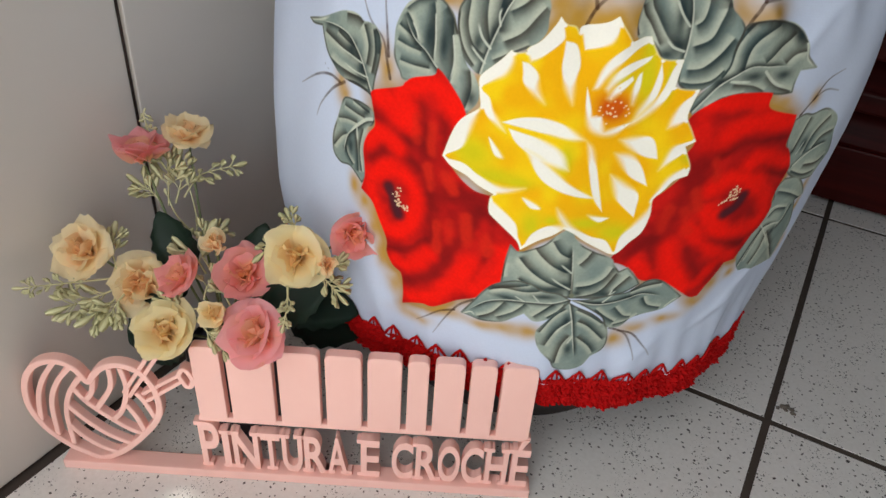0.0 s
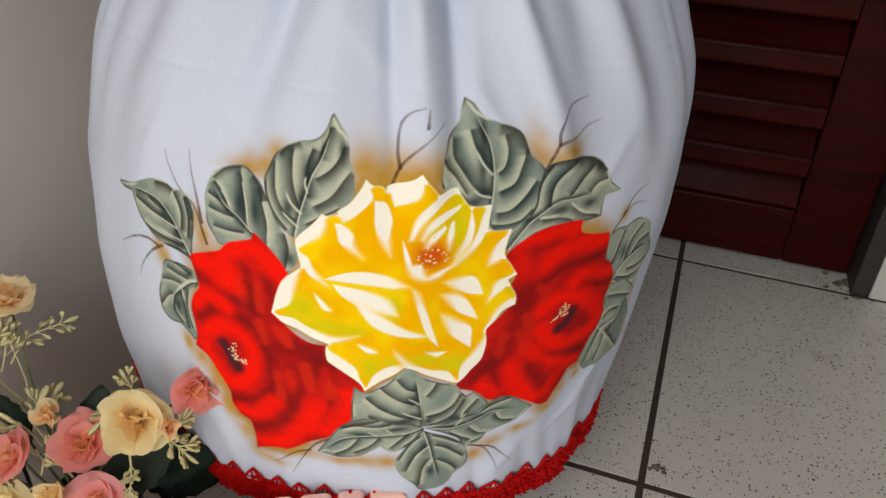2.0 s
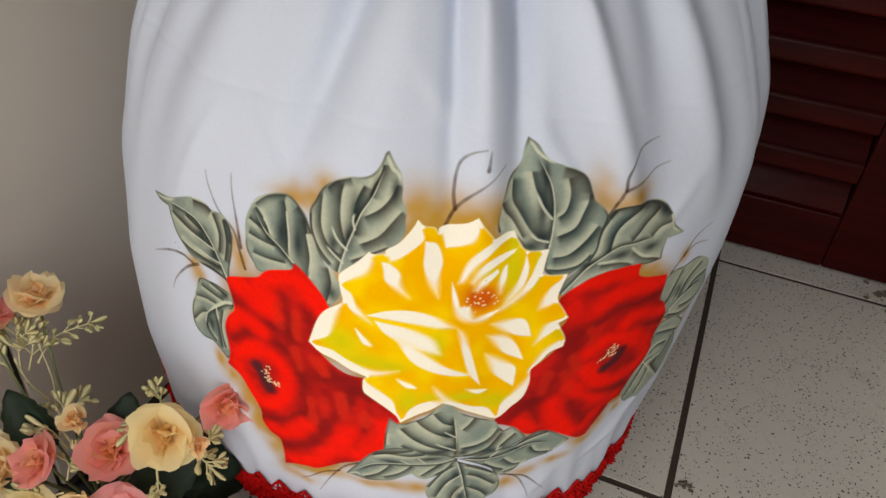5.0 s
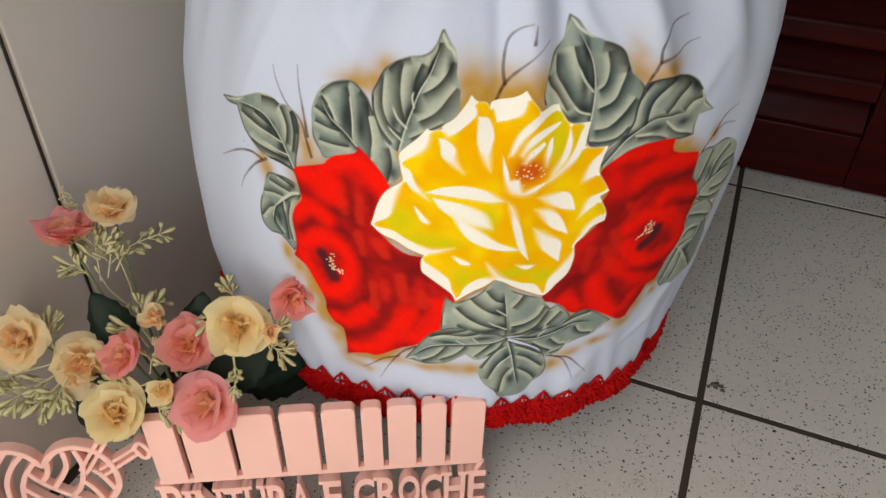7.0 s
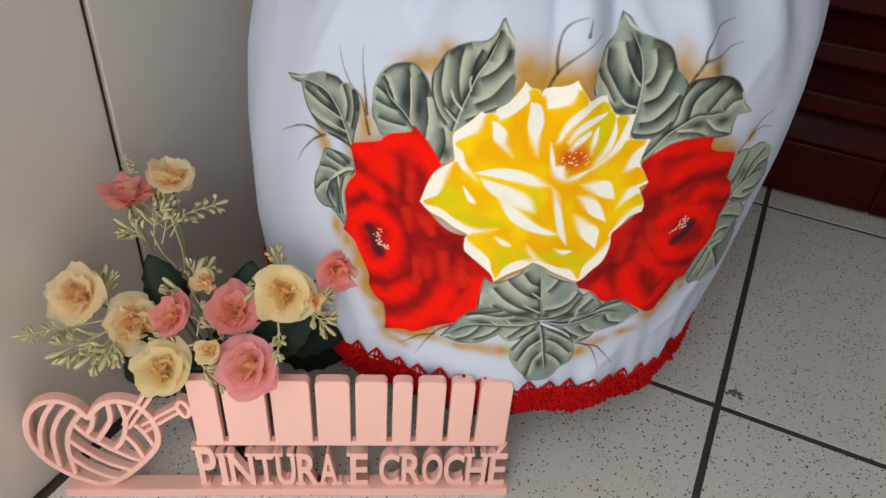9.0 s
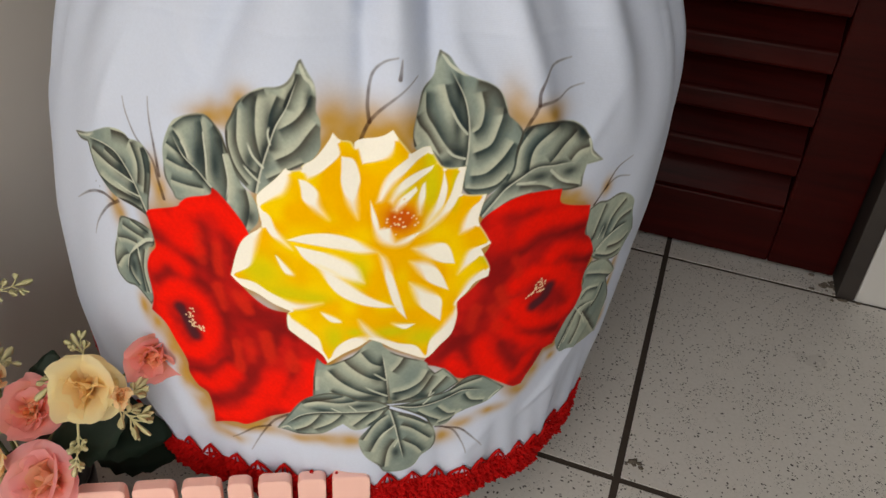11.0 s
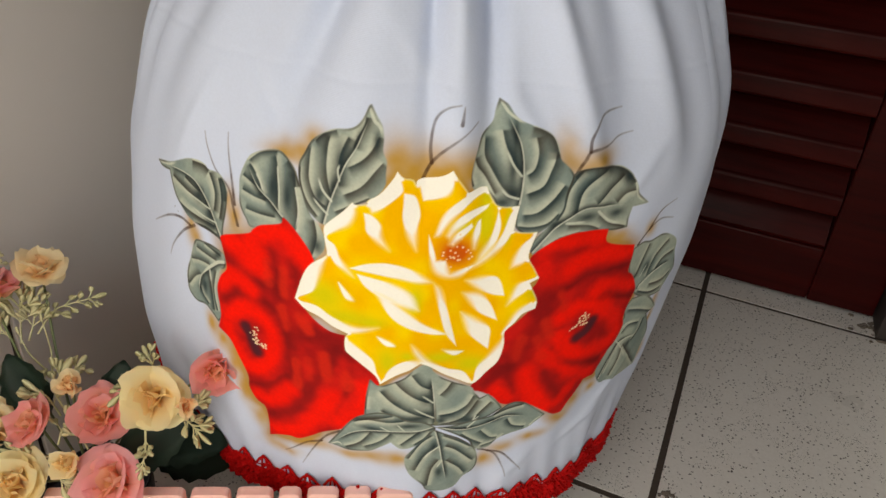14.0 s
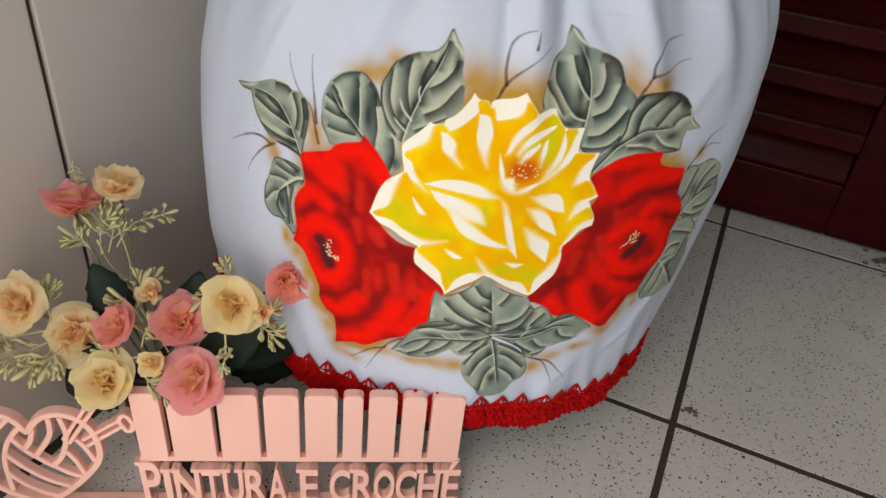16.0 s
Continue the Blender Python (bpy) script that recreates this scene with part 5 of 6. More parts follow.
def lathe(name, outline, seg=64):
    """A turned shape from (radius, height) pairs, smoothed."""
    p = smooth_line(outline, 4)
    ang = np.linspace(0, math.tau, seg, endpoint=False)
    v = np.stack([p[:, :1] * np.cos(ang), p[:, :1] * np.sin(ang), p[:, 1:] + 0 * ang], -1)
    return grid_mesh(name, v, len(p), seg, wrap=True)


cylinder = thing("gas_cylinder", "steel gas cylinder hidden under the painted cover", "gas cylinder", (AXIS.x, AXIS.y, 0.0))
link_mesh("body", lathe("body", [(0.02, 0.055), (0.09, 0.058), (0.135, 0.08), (0.152, 0.115), (0.158, 0.16), (0.158, 0.32), (0.14, 0.37), (0.05, 0.39), (0.01, 0.39)]), M_FRAME_AND_SHADE, cylinder)
link_mesh("foot_ring", lathe("foot_ring", [(0.108, 0.07), (0.108, 0.0), (0.113, 0.0), (0.113, 0.07)]), M_FRAME_AND_SHADE, cylinder)

# ---- the cut-out sign ----
S_LEFT, S_RIGHT = Vector((-0.4585, -0.3505, 0.0)), Vector((-0.1455, -0.1835, 0.0))
S_DIR = (S_RIGHT - S_LEFT).normalized()
S_FACE = Vector((S_DIR.y, -S_DIR.x, 0.0))
DEPTH = 0.0075
sign = thing("shop_sign", "pink painted cut-out board sign with a yarn heart", "sign")
sign.matrix_basis = Matrix.Translation(S_LEFT) @ Matrix((S_DIR, -S_FACE, Vector((0, 0, 1)))).transposed().to_4x4()
# in the sign's own frame x runs along it, y away from the viewer and z up; centimetres below


def ribbon_bm(line, width, closed=False, depth=DEPTH, front=0.0):
    """A flat strip cut along a line, in centimetres, as thick as the board."""
    line = np.array(line) / 100
    n = len(line)
    bm = bmesh.new()
    rings = []
    for i in range(n):
        d = (line[(i + 1) % n] - line[i - 1]) if closed else line[min(i + 1, n - 1)] - line[max(i - 1, 0)]
        d = d / max(1e-9, np.hypot(*d))
        nx, nz = -d[1] * width / 200, d[0] * width / 200
        x, z = line[i]
        b = 0.0006
        rings.append([bm.verts.new(c) for c in ((x - nx, front + b, z - nz), (x - nx * 0.8, front, z - nz * 0.8), (x + nx * 0.8, front, z + nz * 0.8), (x + nx, front + b, z + nz), (x + nx, front + depth, z + nz), (x - nx, front + depth, z - nz))])
    for i, j in [(i, i + 1) for i in range(n - 1)] + ([(n - 1, 0)] if closed else []):
        for k in range(6):
            bm.faces.new((rings[i][k], rings[j][k], rings[j][(k + 1) % 6], rings[i][(k + 1) % 6]))
    if not closed:
        bm.faces.new(rings[0]), bm.faces.new(rings[-1][::-1])
    bmesh.ops.recalc_face_normals(bm, faces=bm.faces)
    return bm


base = bmesh.new()
box_bm(0.002, -0.004, 0.0, 0.3555, 0.0105, 0.0085, 0.001, base)
part("base", base, M_MDF, sign)
HEART = [(3.6, 8.9), (2.9, 10.1), (1.8, 10.7), (0.5, 10.4), (-0.5, 9.4), (-1.1, 7.8), (-1.2, 5.9), (-0.6, 4.0), (0.6, 2.4), (1.9, 1.45), (3.2, 0.95),
         (4.9, 1.9), (6.7, 3.8), (7.9, 5.5), (8.3, 6.9), (8.2, 8.5), (7.8, 9.6), (7.1, 10.4), (6.0, 10.75), (4.9, 10.4), (4.1, 9.6)]
part("heart_outline", ribbon_bm(smooth_line(HEART, 5, True), 0.48, True), M_MDF, sign)
for strand in ([(1.6, 10.6), (0.5, 9.0), (-0.3, 7.1), (-0.7, 4.7)], [(2.7, 10.3), (1.4, 8.7), (0.5, 6.5), (0.2, 3.2)], [(3.4, 9.6), (2.1, 7.8), (1.35, 5.5), (1.2, 2.3)],
               [(2.4, 8.1), (3.1, 6.8), (4.3, 5.5), (5.7, 4.3), (6.5, 3.9)], [(1.6, 6.4), (2.65, 4.85), (4.05, 3.5), (5.5, 2.7)], [(1.3, 4.3), (2.2, 3.0), (3.4, 2.0), (4.3, 1.6)],
               [(4.0, 9.2), (3.6, 7.8), (2.9, 6.9)], [(5.3, 10.3), (5.05, 8.4), (3.6, 6.1)], [(6.1, 10.4), (6.2, 8.4), (5.5, 6.2), (4.6, 5.1)], [(5.9, 6.8), (6.4, 5.7), (6.8, 4.1)],
               [(6.8, 8.1), (7.3, 7.2), (7.8, 5.6)]):
    part("yarn_strand", ribbon_bm(smooth_line(strand, 6), 0.40, False, DEPTH - 0.0012, 0.0006), M_MDF, sign)
for needle in ([(6.3, 7.7), (9.1, 12.1)], [(5.95, 8.05), (8.5, 12.1)], [(7.5, 7.4), (10.35, 9.62)], [(7.3, 8.05), (10.2, 10.2)]):
    part("needle", ribbon_bm(np.linspace(needle[0], needle[1], 4), 0.30, False, DEPTH - 0.0010, 0.0004), M_MDF, sign)
part("needle_knob", ribbon_bm(smooth_line([(10.15, 10.2), (10.45, 10.7), (10.75, 10.6), (11.05, 9.8), (10.9, 9.2), (10.55, 9.15), (10.35, 9.6)], 4, True), 0.36, True), M_MDF, sign)


def rounded_bar(x0, x1, z0, z1, r=0.45):
    """An upright board bar with rounded corners, in centimetres."""
    bm = bmesh.new()
    pts = []
    for cx, cz, a0 in ((x1 - r, z0 + r, -90), (x1 - r, z1 - r, 0), (x0 + r, z1 - r, 90), (x0 + r, z0 + r, 180)):
        pts += [(cx + r * math.cos(radians(a0 + 18 * k)), cz + r * math.sin(radians(a0 + 18 * k))) for k in range(6)]
    rings = [[bm.verts.new(((x + s * (x - (x0 + x1) / 2)) / 100, y, (z + s * (z - (z0 + z1) / 2)) / 100)) for x, z in pts] for y, s in ((0.0, -0.03), (0.0005, 0.0), (DEPTH, 0.0))]
    n = len(pts)
    for a, b in zip(rings, rings[1:]):
        for k in range(n):
            bm.faces.new((a[k], a[(k + 1) % n], b[(k + 1) % n], b[k]))
    bm.faces.new(rings[0][::-1]), bm.faces.new(rings[-1])
    bmesh.ops.recalc_face_normals(bm, faces=bm.faces)
    return bm


EDGES = [10.95, 13.35, 16.85, 20.1, 23.0, 25.75, 27.6, 30.05, 32.2, 35.0]
for x0, x1 in zip(EDGES, EDGES[1:]):
    part("upright_bar", rounded_bar(x0 + 0.2, x1 - 0.2, 5.9, 13.0), M_MDF, sign)
part("tie_strip", ribbon_bm([(11.0, 5.95), (23.0, 5.95), (35.0, 5.95)], 0.5, False, DEPTH - 0.002, 0.001), M_MDF, sign)


def word(text, x0, x1, z0, z1, boldness=0.0):
    """A word cut from the board, fitted into a box, in centimetres; its letters are one part."""
    cu = bpy.data.curves.new("word", "FONT")
    cu.body, cu.size, cu.extrude, cu.offset, cu.resolution_u = text, 1.0, 0.5, boldness, 4
    ob = bpy.data.objects.new("word", cu)
    scene.collection.objects.link(ob)
    dg = bpy.context.evaluated_depsgraph_get()
    dg.update()
    me = bpy.data.meshes.new_from_object(ob.evaluated_get(dg))
    bpy.data.objects.remove(ob)
    co = np.empty(len(me.vertices) * 3, np.float32)
    me.vertices.foreach_get("co", co)
    co = co.reshape(-1, 3)
    lo, hi = co.min(0), co.max(0)
    q = (co - lo) / (hi - lo)
    out = np.stack([(x0 + q[:, 0] * (x1 - x0)) / 100, DEPTH * (1 - q[:, 2]) + 0.0002, (z0 + q[:, 1] * (z1 - z0)) / 100], -1)
    me.vertices.foreach_set("co", out.astype(np.float32).reshape(-1))
    me.update()
    return me


SERIF = 0.42
# letter, its sides, and where along it feet and heads stand
for ch, x0, x1, top_z, feet, heads in (
        ("P", 10.8, 12.25, 5.65, (0.2,), (0.1,)), ("I", 12.45, 12.95, 4.85, (0.5,), (0.5,)), ("N", 13.2, 15.1, 4.85, (0.12,), (0.06, 0.92)), ("T", 15.3, 16.7, 4.85, (0.5,), ()),
        ("U", 16.85, 18.35, 4.85, (), (0.12, 0.88)), ("R", 18.5, 20.15, 4.85, (0.12, 0.92), (0.08,)), ("A", 20.2, 21.7, 4.85, (0.08, 0.92), ()), ("E", 22.7, 24.1, 4.85, (0.1,), (0.1,)),
        ("C", 25.0, 26.6, 4.85, (), ()), ("R", 26.8, 28.45, 4.85, (0.12, 0.92), (0.08,)), ("O", 28.45, 30.1, 4.85, (), ()), ("C", 30.2, 31.8, 4.85, (), ()),
        ("H", 32.0, 33.65, 4.85, (0.1, 0.9), (0.1, 0.9)), ("\u00c9", 33.9, 35.25, 6.0, (0.1,), ())):
    me = word(ch, x0, x1, 0.75, top_z, 0.02)
    letter = link_mesh("letter", me, M_MDF, sign, "", smooth=False)
    bm = bmesh.new()
    bm.from_mesh(me)
    for spots, z0 in ((feet, 0.78), (heads, top_z - SERIF - 0.02)):
        for s in spots:
            xc = x0 + s * (x1 - x0)
            box_bm((xc - 0.42) / 100, 0.0006, z0 / 100, (xc + 0.42) / 100, DEPTH - 0.0004, (z0 + SERIF) / 100, 0.0003, bm)
    bm.to_mesh(me)
    bm.free()

# ---- the artificial flowers ----
CREAM, CREAM_IN = lin(255, 244, 196), lin(255, 222, 162)
PINK, PINK_IN = lin(255, 178, 176), lin(255, 214, 158)
BLUSH, BLUSH_IN = lin(255, 186, 190), lin(255, 220, 166)
PEACH, PEACH_IN = lin(255, 240, 198), lin(255, 214, 162)
POT = Vector((-0.372, -0.246, 0.0))
bouquet = thing("artificial_bouquet", "artificial cream and pink roses in a small dark pot", "flowers", POT)
rnd = random.Random(23)


def local(p):
    return Vector(p) - POT


def petal_mesh(length, width, b0, b1, edge, heart, rng):
    """A curved petal that starts on the axis: bends from b0 to b1 degrees off upright; tinted from heart to edge."""
    nu, nv = 9, 8
    pts, tint = np.zeros((nv, nu, 3)), np.zeros((nv, nu, 3))
    rho, h = length * 0.06, 0.0
    ph = [rng.uniform(0, 6.3) for _ in range(3)]
    notch = rng.uniform(0.0, 0.10)
    for i in range(nv):
        v = i / (nv - 1)
        beta = radians(b0 + (b1 - b0) * v ** 1.3)
        if i:
            rho += math.sin(beta) * length / (nv - 1)
            h += math.cos(beta) * length / (nv - 1)
        half = width * (0.30 + 0.70 * math.sin(math.pi * min(1, 0.12 + 0.62 * v)) ** 0.8) * (1 if v < 0.8 else 1 - 1.1 * (v - 0.8) ** 1.2)
        for j in range(nu):
            u = 2 * j / (nu - 1) - 1
            drop = notch * length * v * (1 - abs(u)) * 0.6 + 0.16 * length * v * u * u
            cup = 0.42 * half * u * u * (1 - 0.55 * v)
            ruff = 0.12 * length * v * v * math.sin(3.2 * u + ph[0]) + 0.05 * length * v * math.sin(7 * u + ph[1]) + 0.035 * length * v * v * math.sin(13 * u + ph[2])
            curl = 0.10 * length * max(0, v - 0.75) * 4 * (1 if b1 > 30 else 0.3)
            pts[i, j] = (rho - cup - drop * math.sin(beta) + ruff * math.cos(beta) + curl * 0.4, u * half, h - drop * math.cos(beta) + ruff * math.sin(beta) - curl * 0.35)
            k = min(1.0, max(0.0, (v - 0.15) / 0.7 + 0.10 * math.sin(5 * u + ph[2])))
            tint[i, j] = np.array(heart) * (1 - k) + np.array(edge) * k
    me = grid_mesh("petal", pts, nv, nu)
    at = me.color_attributes.new("tint", "FLOAT_COLOR", "POINT")
    at.data.foreach_set("color", np.concatenate([tint, np.ones((nv, nu, 1))], -1).astype(np.float32).reshape(-1))
    return me


PETALS = {}


def petal_kind(kind, ring, variant):
    """Petals of one colour and ring, a few variants of each, shared between the roses."""
    key = (kind, ring, variant)
    if key not in PETALS:
        rng = random.Random(hash((("cream", "pink", "blush", "peach").index(kind), ring, variant)))
        edge, heart = {"cream": (CREAM, CREAM_IN), "pink": (PINK, PINK_IN), "blush": (BLUSH, BLUSH_IN), "peach": (PEACH, PEACH_IN)}[kind]
        mid = tuple(0.45 * a + 0.55 * b for a, b in zip(edge, heart))
        length, width, b0, b1, e, hh = ((0.60, 0.24, 6, -34, heart, heart), (0.64, 0.38, 16, -20, mid, heart), (0.74, 0.52, 28, 2, mid, heart), (0.90, 0.66, 40, 30, edge, mid), (1.00, 0.78, 52, 74, edge, mid))[ring]
        PETALS[key] = petal_mesh(length, width, b0 + rng.uniform(-5, 5), b1 + rng.uniform(-20, 20), e, hh, rng)
    return PETALS[key]


def rose(kind, at, size, face, rings=(2, 3, 3, 4, 5), name="rose"):
    """A silk rose of a given width that faces along face; petals are pieces of it."""
    bm = bmesh.new()
    bmesh.ops.create_icosphere(bm, subdivisions=2, radius=0.10, matrix=Matrix.Translation((0, 0, 0.0)) @ Matrix.Diagonal((1, 1, 1.2, 1)))
    for k in range(5):
        a = k * math.tau / 5
        r = bmesh.ops.create_cone(bm, segments=5, radius1=0.10, radius2=0.01, depth=0.36, cap_ends=True, matrix=Matrix.Rotation(a, 4, "Z") @ Matrix.Translation((0.16, 0, 0.02)) @ Matrix.Rotation(radians(80), 4, "Y") @ Matrix.Diagonal((0.25, 1, 1, 1)))
    core = part(name, bm, M_STEM, bouquet, "", True)
    q = Vector(face).to_track_quat("Z", "Y").to_matrix().to_4x4() @ Matrix.Rotation(rnd.uniform(0, 6.28), 4, "Z")
    core.matrix_basis = Matrix.Translation(local(at)) @ q @ Matrix.Diagonal((size * 0.53,) * 3 + (1,)) @ Matrix.Translation((0, 0, -0.35))
    for ring, count in enumerate(rings):
        shift = rnd.uniform(0, 6.28)
        for k in range(count):
            p = new("petal", petal_kind(kind, ring, rnd.randrange(4)))
            if not p.data.materials:
                p.data.materials.append(M_PETAL)
                p.data.polygons.foreach_set("use_smooth", [True] * len(p.data.polygons))
            p.parent = core
            s = rnd.uniform(0.92, 1.08)
            p.matrix_basis = Matrix.Translation((0, 0, 0.02 * ring)) @ Matrix.Rotation(shift + k * math.tau / count + rnd.uniform(-0.15, 0.15), 4, "Z") @ Matrix.Rotation(radians(rnd.uniform(-12, 12)), 4, "Y") @ Matrix.Rotation(radians(rnd.uniform(-10, 10)), 4, "X") @ Matrix.Diagonal((s, s, s, 1))
    return core


def stem(points, radius=0.0011):
    bm = bmesh.new()
    tube(bm, [local(p) for p in smooth_line(points, 5)], radius, 6, 0.8)
    part("stem", bm, M_STEM, bouquet, "", True)


def leaflet(bm, at, way, up, length, width):
    """A small pointed leaf with thickness, added to bm."""
    way, up = Vector(way).normalized(), Vector(up)
    side = way.cross(up).normalized()
    up = side.cross(way)
    prev = None
    for i in range(5):
        v = i / 4
        half = width * math.sin(math.pi * (0.06 + 0.80 * v ** 1.35)) ** 0.8 * 0.5
        c = Vector(at) + way * length * v + up * (0.18 * length * v * (1 - v) * 2)
        ring = [bm.verts.new(c + side * half - up * half * 0.25), bm.verts.new(c + up * width * 0.05), bm.verts.new(c - side * half - up * half * 0.25), bm.verts.new(c - up * width * 0.07)]
        if prev:
            for k in range(4):
                bm.faces.new((prev[k], prev[(k + 1) % 4], ring[(k + 1) % 4], ring[k]))
        prev = ring


def spray(points, pairs, length, width, name="spray", material=None):
    """A plastic sprig: a thin stalk with pairs of small leaflets."""
    bm = bmesh.new()
    line = [local(p) for p in smooth_line(points, 6)]
    tube(bm, line, 0.0008, 5, 0.5)
    n = len(line)
    for i in range(pairs):
        t = min(1.0, 0.40 + 0.60 * i / max(1, pairs - 1) + rnd.uniform(-0.06, 0.06))
        k = min(n - 2, int(t * (n - 1)))
        d = (line[k + 1] - line[k]).normalized()
        for s in (-1, 1):
            if rnd.random() < 0.18:
                continue
            side = d.cross(S_FACE + Vector((rnd.uniform(-0.8, 0.8), rnd.uniform(-0.8, 0.8), 0.5 + rnd.uniform(-0.6, 0.6)))).normalized()
            w = (d * rnd.uniform(0.5, 1.5) + side * s).normalized()
            reach = length * rnd.uniform(0.35, 0.9)
            end = line[k] + w * reach
            tube(bm, [line[k], line[k] + w * reach * 0.5 + d * 0.0006, end], 0.0005, 4, 0.9)
            # a tuft of slim blunt buds
            for _ in range(rnd.randint(2, 4)):
                leaflet(bm, end - w * reach * 0.3, w + Vector((rnd.uniform(-0.5, 0.5), rnd.uniform(-0.5, 0.5), rnd.uniform(-0.3, 0.5))), S_FACE + Vector((0, 0, 0.5)), length * rnd.uniform(0.35, 0.65), width * rnd.uniform(0.5, 0.85))
    leaflet(bm, line[-1], line[-1] - line[-2], S_FACE, length, width)
    return part(name, bm, material or M_SPRAY, bouquet, "", True)


def silk_leaf(at, way, up, length, width):
    """A broad dark leaf with a folded midrib and a saw edge."""
    bm = bmesh.new()
    way, up = Vector(way).normalized(), Vector(up)
    side = way.cross(up).normalized()
    up = side.cross(way)
    rows = []
    n = 13
    for i in range(n):
        v = i / (n - 1)
        half = width * 0.5 * math.sin(math.pi * (0.04 + 0.95 * v)) ** 0.8 * (1 + (0.10 if i % 2 else -0.04))
        c = local(at) + way * length * v - up * 0.22 * length * v * v
        rows.append([bm.verts.new(c + side * half * u + up * (0.20 * half * abs(u) + 0.03 * half * math.sin(9 * v + 4 * u))) for u in (-1, -0.5, 0, 0.5, 1)])
    for a, b in zip(rows, rows[1:]):
        for k in range(4):
            bm.faces.new((a[k], a[k + 1], b[k + 1], b[k]))
    bmesh.ops.solidify(bm, geom=bm.faces, thickness=0.0005)
    part("leaf", bm, M_LEAF, bouquet, "", True)


link_mesh("pot", lathe("pot", [(0.004, 0.0), (0.026, 0.0), (0.032, 0.02), (0.035, 0.055), (0.036, 0.085), (0.034, 0.088), (0.031, 0.082), (0.004, 0.076)], 40), M_VASE, bouquet, "small dark pot", smooth=True)
UPWARD = Vector((0.10, -0.15, 1.0))
BLOOMS = (
        ("blush", (-0.443, -0.241, 0.227), 0.041, UPWARD + Vector((-0.15, 0.15, 0))), ("peach", (-0.424, -0.215, 0.236), 0.036, UPWARD + Vector((0.05, 0.10, 0))),
        ("peach", (-0.444, -0.302, 0.178), 0.041, (0.05, -0.65, 0.60)), ("peach", (-0.410, -0.288, 0.154), 0.043, (0.30, -0.70, 0.50)),
        ("pink", (-0.377, -0.281, 0.171), 0.033, (-0.2, -0.5, 0.75)), ("pink", (-0.344, -0.255, 0.172), 0.038, (0.35, -0.55, 0.65)),
        ("cream", (-0.306, -0.246, 0.195), 0.044, (0.30, -0.75, 0.60)), ("pink", (-0.279, -0.219, 0.208), 0.034, (0.60, -0.65, 0.25)),
        ("cream", (-0.371, -0.306, 0.144), 0.043, (0.25, -0.60, 0.75)), ("blush", (-0.312, -0.282, 0.153), 0.046, (0.15, -0.70, 0.60)))
BUDS = (("peach", (-0.367, -0.256, 0.187), 0.025, (0.2, -0.5, 0.9)), ("cream", (-0.339, -0.290, 0.163), 0.026, (0.3, -0.8, 0.5)), ("peach", (-0.281, -0.246, 0.199), 0.020, (0.6, -0.5, 0.4)))
for kind, at, size, face in BLOOMS:
    rose(kind, at, size, face)
for kind, at, size, face in BUDS:
    rose(kind, at, size, face, (3, 3, 4, 3, 0), "rosebud")

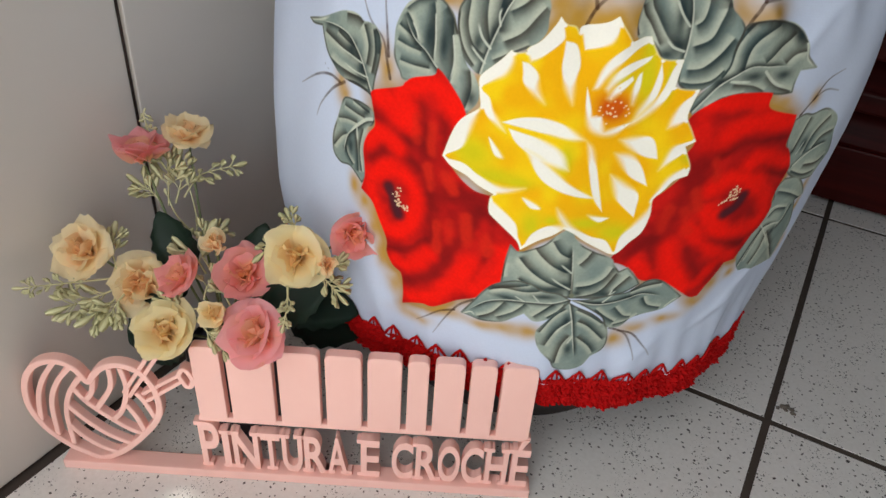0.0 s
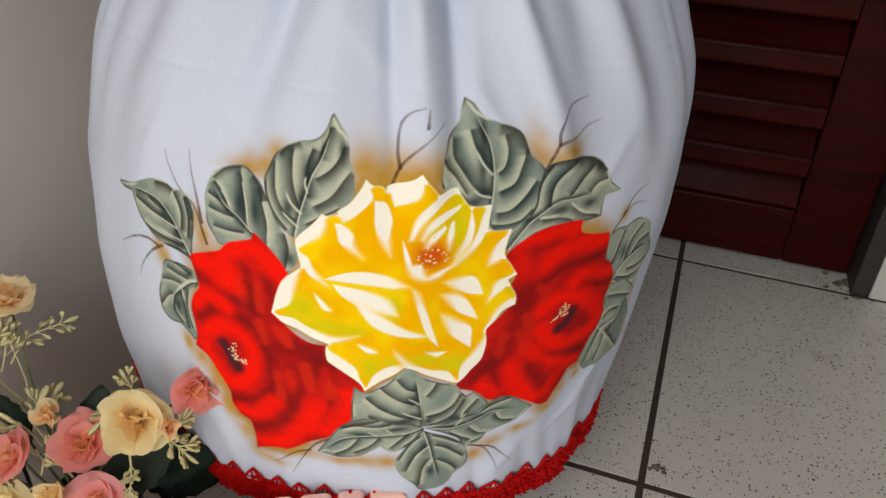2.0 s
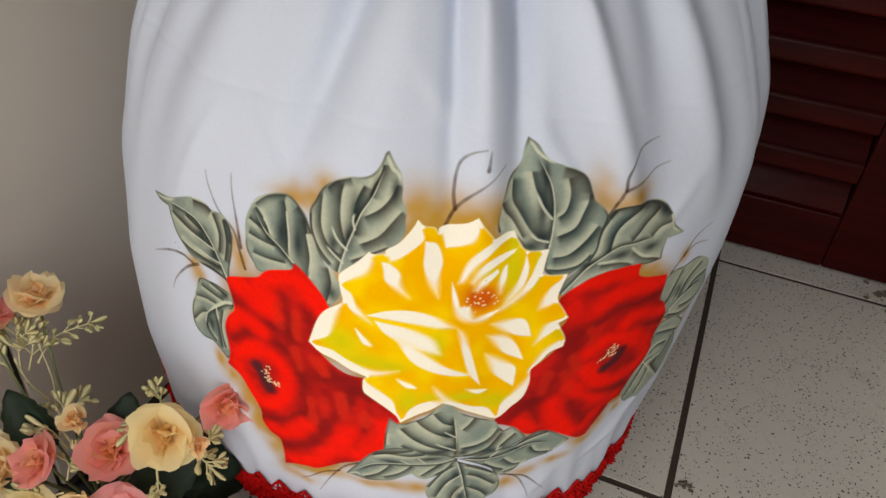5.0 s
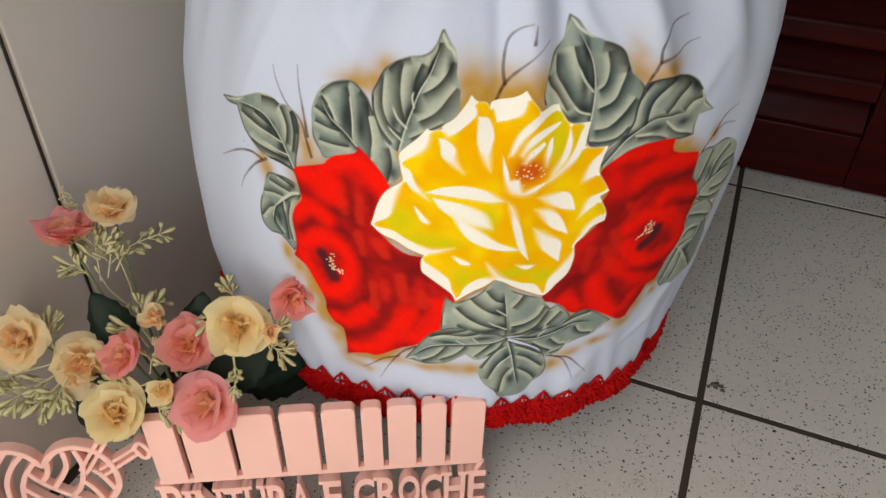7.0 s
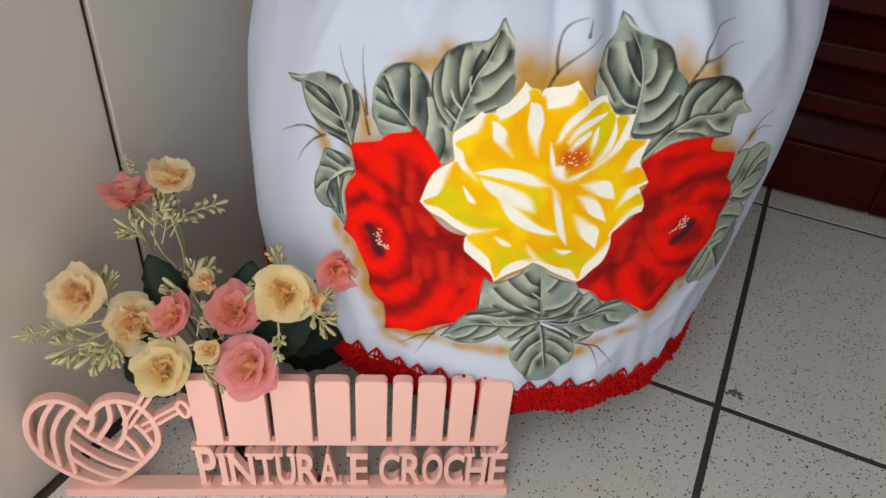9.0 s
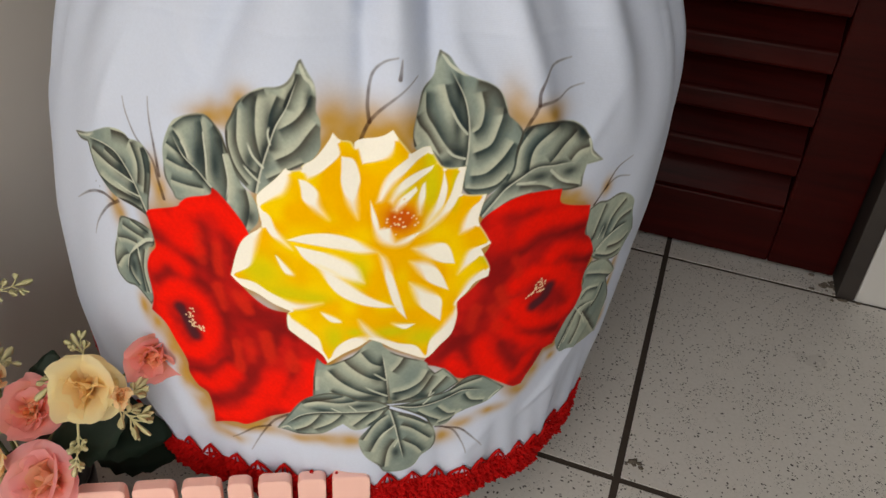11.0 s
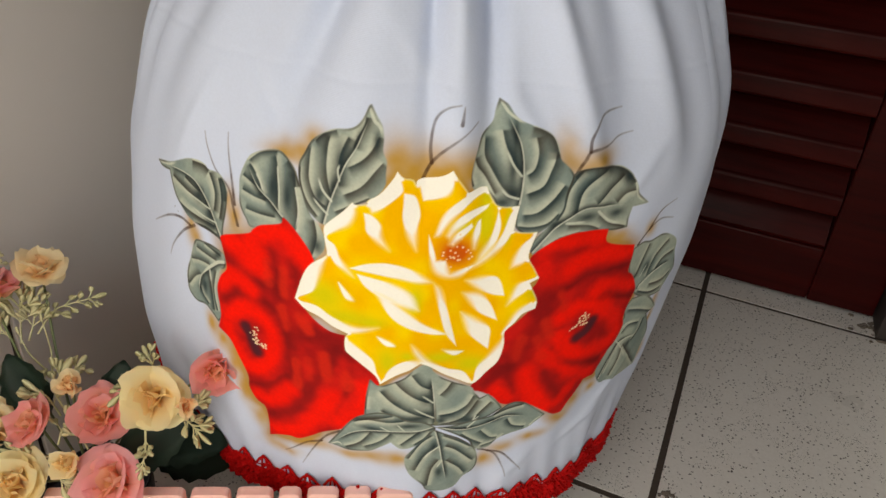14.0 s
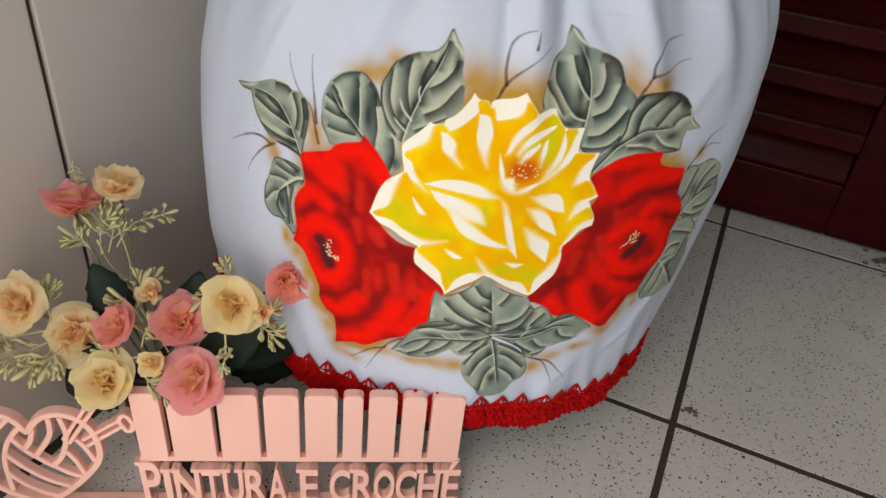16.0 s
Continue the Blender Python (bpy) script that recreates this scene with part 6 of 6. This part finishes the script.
HEART_OF = Vector((-0.368, -0.262, 0.100))
for kind, at, size, face in BLOOMS + BUDS:
    tip = Vector(at) - 0.30 * size * Vector(face).normalized()
    mid = 0.5 * (tip + HEART_OF)
    stem([POT + Vector((rnd.uniform(-0.008, 0.008), rnd.uniform(-0.008, 0.008), 0.075)), (POT.x * 0.6 + HEART_OF.x * 0.4, -0.253, 0.095), (mid.x, mid.y, mid.z + 0.004), tip])
for pts, pairs, length, width in (
        ([(-0.424, -0.242, 0.189), (-0.430, -0.234, 0.204), (-0.436, -0.226, 0.219)], 8, 0.017, 0.0062),
        ([(-0.428, -0.244, 0.191), (-0.435, -0.245, 0.198), (-0.440, -0.247, 0.202)], 5, 0.014, 0.0055),
        ([(-0.420, -0.239, 0.191), (-0.423, -0.229, 0.203), (-0.427, -0.223, 0.216)], 6, 0.015, 0.0055),
        ([(-0.416, -0.234, 0.195), (-0.415, -0.225, 0.203), (-0.412, -0.217, 0.208), (-0.399, -0.201, 0.211)], 7, 0.01, 0.0048),
        ([(-0.402, -0.244, 0.176), (-0.414, -0.245, 0.187), (-0.422, -0.243, 0.198)], 0, 0.006, 0.003),
        ([(-0.397, -0.245, 0.173), (-0.403, -0.237, 0.187), (-0.413, -0.231, 0.204)], 0, 0.006, 0.003),
        ([(-0.461, -0.218, 0.245), (-0.460, -0.221, 0.241), (-0.456, -0.223, 0.233)], 4, 0.006, 0.003),
        ([(-0.423, -0.292, 0.157), (-0.435, -0.308, 0.159), (-0.448, -0.325, 0.161), (-0.457, -0.338, 0.163)], 11, 0.008, 0.0036),
        ([(-0.420, -0.293, 0.152), (-0.429, -0.310, 0.149), (-0.436, -0.324, 0.148)], 9, 0.016, 0.0062),
        ([(-0.417, -0.295, 0.151), (-0.420, -0.308, 0.145), (-0.423, -0.317, 0.142)], 7, 0.015, 0.006),
        ([(-0.427, -0.291, 0.162), (-0.433, -0.287, 0.172), (-0.436, -0.282, 0.179)], 6, 0.012, 0.005),
        ([(-0.414, -0.298, 0.151), (-0.415, -0.304, 0.147), (-0.414, -0.311, 0.143)], 5, 0.014, 0.006),
        ([(-0.373, -0.262, 0.163), (-0.382, -0.261, 0.173), (-0.387, -0.262, 0.177)], 5, 0.014, 0.0062),
        ([(-0.372, -0.259, 0.166), (-0.382, -0.256, 0.177), (-0.382, -0.249, 0.184)], 5, 0.013, 0.006),
        ([(-0.374, -0.250, 0.170), (-0.379, -0.245, 0.180), (-0.379, -0.239, 0.184)], 4, 0.01, 0.005),
        ([(-0.360, -0.282, 0.152), (-0.368, -0.290, 0.153), (-0.375, -0.294, 0.156)], 6, 0.012, 0.005),
        ([(-0.351, -0.290, 0.147), (-0.345, -0.290, 0.142), (-0.338, -0.288, 0.139)], 6, 0.013, 0.0052),
        ([(-0.349, -0.266, 0.148), (-0.355, -0.264, 0.155), (-0.359, -0.260, 0.161)], 6, 0.012, 0.005),
        ([(-0.364, -0.275, 0.153), (-0.366, -0.268, 0.160), (-0.363, -0.262, 0.163)], 5, 0.012, 0.005),
        ([(-0.334, -0.271, 0.155), (-0.337, -0.278, 0.151), (-0.335, -0.285, 0.146)], 5, 0.012, 0.005),
        ([(-0.292, -0.244, 0.188), (-0.284, -0.243, 0.183), (-0.277, -0.243, 0.178)], 6, 0.012, 0.004),
        ([(-0.303, -0.259, 0.182), (-0.298, -0.266, 0.173), (-0.295, -0.274, 0.164)], 9, 0.006, 0.0036),
        ([(-0.319, -0.244, 0.201), (-0.323, -0.249, 0.199), (-0.325, -0.254, 0.196)], 4, 0.01, 0.0045),
        ([(-0.317, -0.233, 0.202), (-0.319, -0.231, 0.206), (-0.322, -0.230, 0.209)], 3, 0.009, 0.0045),
        ([(-0.289, -0.237, 0.193), (-0.284, -0.236, 0.190), (-0.282, -0.232, 0.192)], 4, 0.009, 0.0045),):
    spray(pts, pairs, length, width)
for at, way, up, length, width in (
        ((-0.385, -0.262, 0.160), (-0.25, -0.1, 0.5), (0.4, -0.8, 0.3), 0.046, 0.030), ((-0.345, -0.245, 0.155), (0.05, 0.1, 0.6), (0.4, -0.8, 0.3), 0.044, 0.028),
        ((-0.378, -0.285, 0.150), (-0.5, -0.45, -0.45), (0.3, -0.5, 0.8), 0.052, 0.036), ((-0.375, -0.285, 0.140), (-0.25, -0.35, -0.5), (0.3, -0.6, 0.7), 0.046, 0.034),
        ((-0.338, -0.240, 0.145), (0.7, 0.28, 0.0), (0.1, -0.5, 0.8), 0.062, 0.040), ((-0.338, -0.228, 0.125), (0.6, 0.25, -0.12), (0.2, -0.5, 0.8), 0.060, 0.040),
        ((-0.325, -0.262, 0.150), (0.45, 0.2, 0.35), (0.3, -0.6, 0.6), 0.050, 0.034),
        ((-0.400, -0.262, 0.130), (-0.3, 0.1, 0.1), (0.2, -0.5, 0.8), 0.045, 0.030)):
    silk_leaf(at, way, up, length, width)

# ---- floor tiles ----
TILE = 0.480
lines_x = [X_WALL + 0.003, 0.0, 0.48, 0.96, 1.44, 1.92, X_EAST]
lines_y = [Y_SOUTH - 0.1, -0.48, 0.0, Y_WALL, Y_DOOR + 0.05]
for x0, x1 in zip(lines_x, lines_x[1:]):
    for y0, y1 in zip(lines_y, lines_y[1:]):
        gx, gy = 0.0033, 0.0033
        top = 0.0
        g_top = 0.0028 if y1 == Y_WALL else gy
        g_bot = 0.0028 if y0 == Y_WALL else gy
        part("tile", box_bm(x0 + gx, y0 + g_bot, -0.010, x1 - gx, y1 - g_top, top, 0.0004), M_TILE, floor)
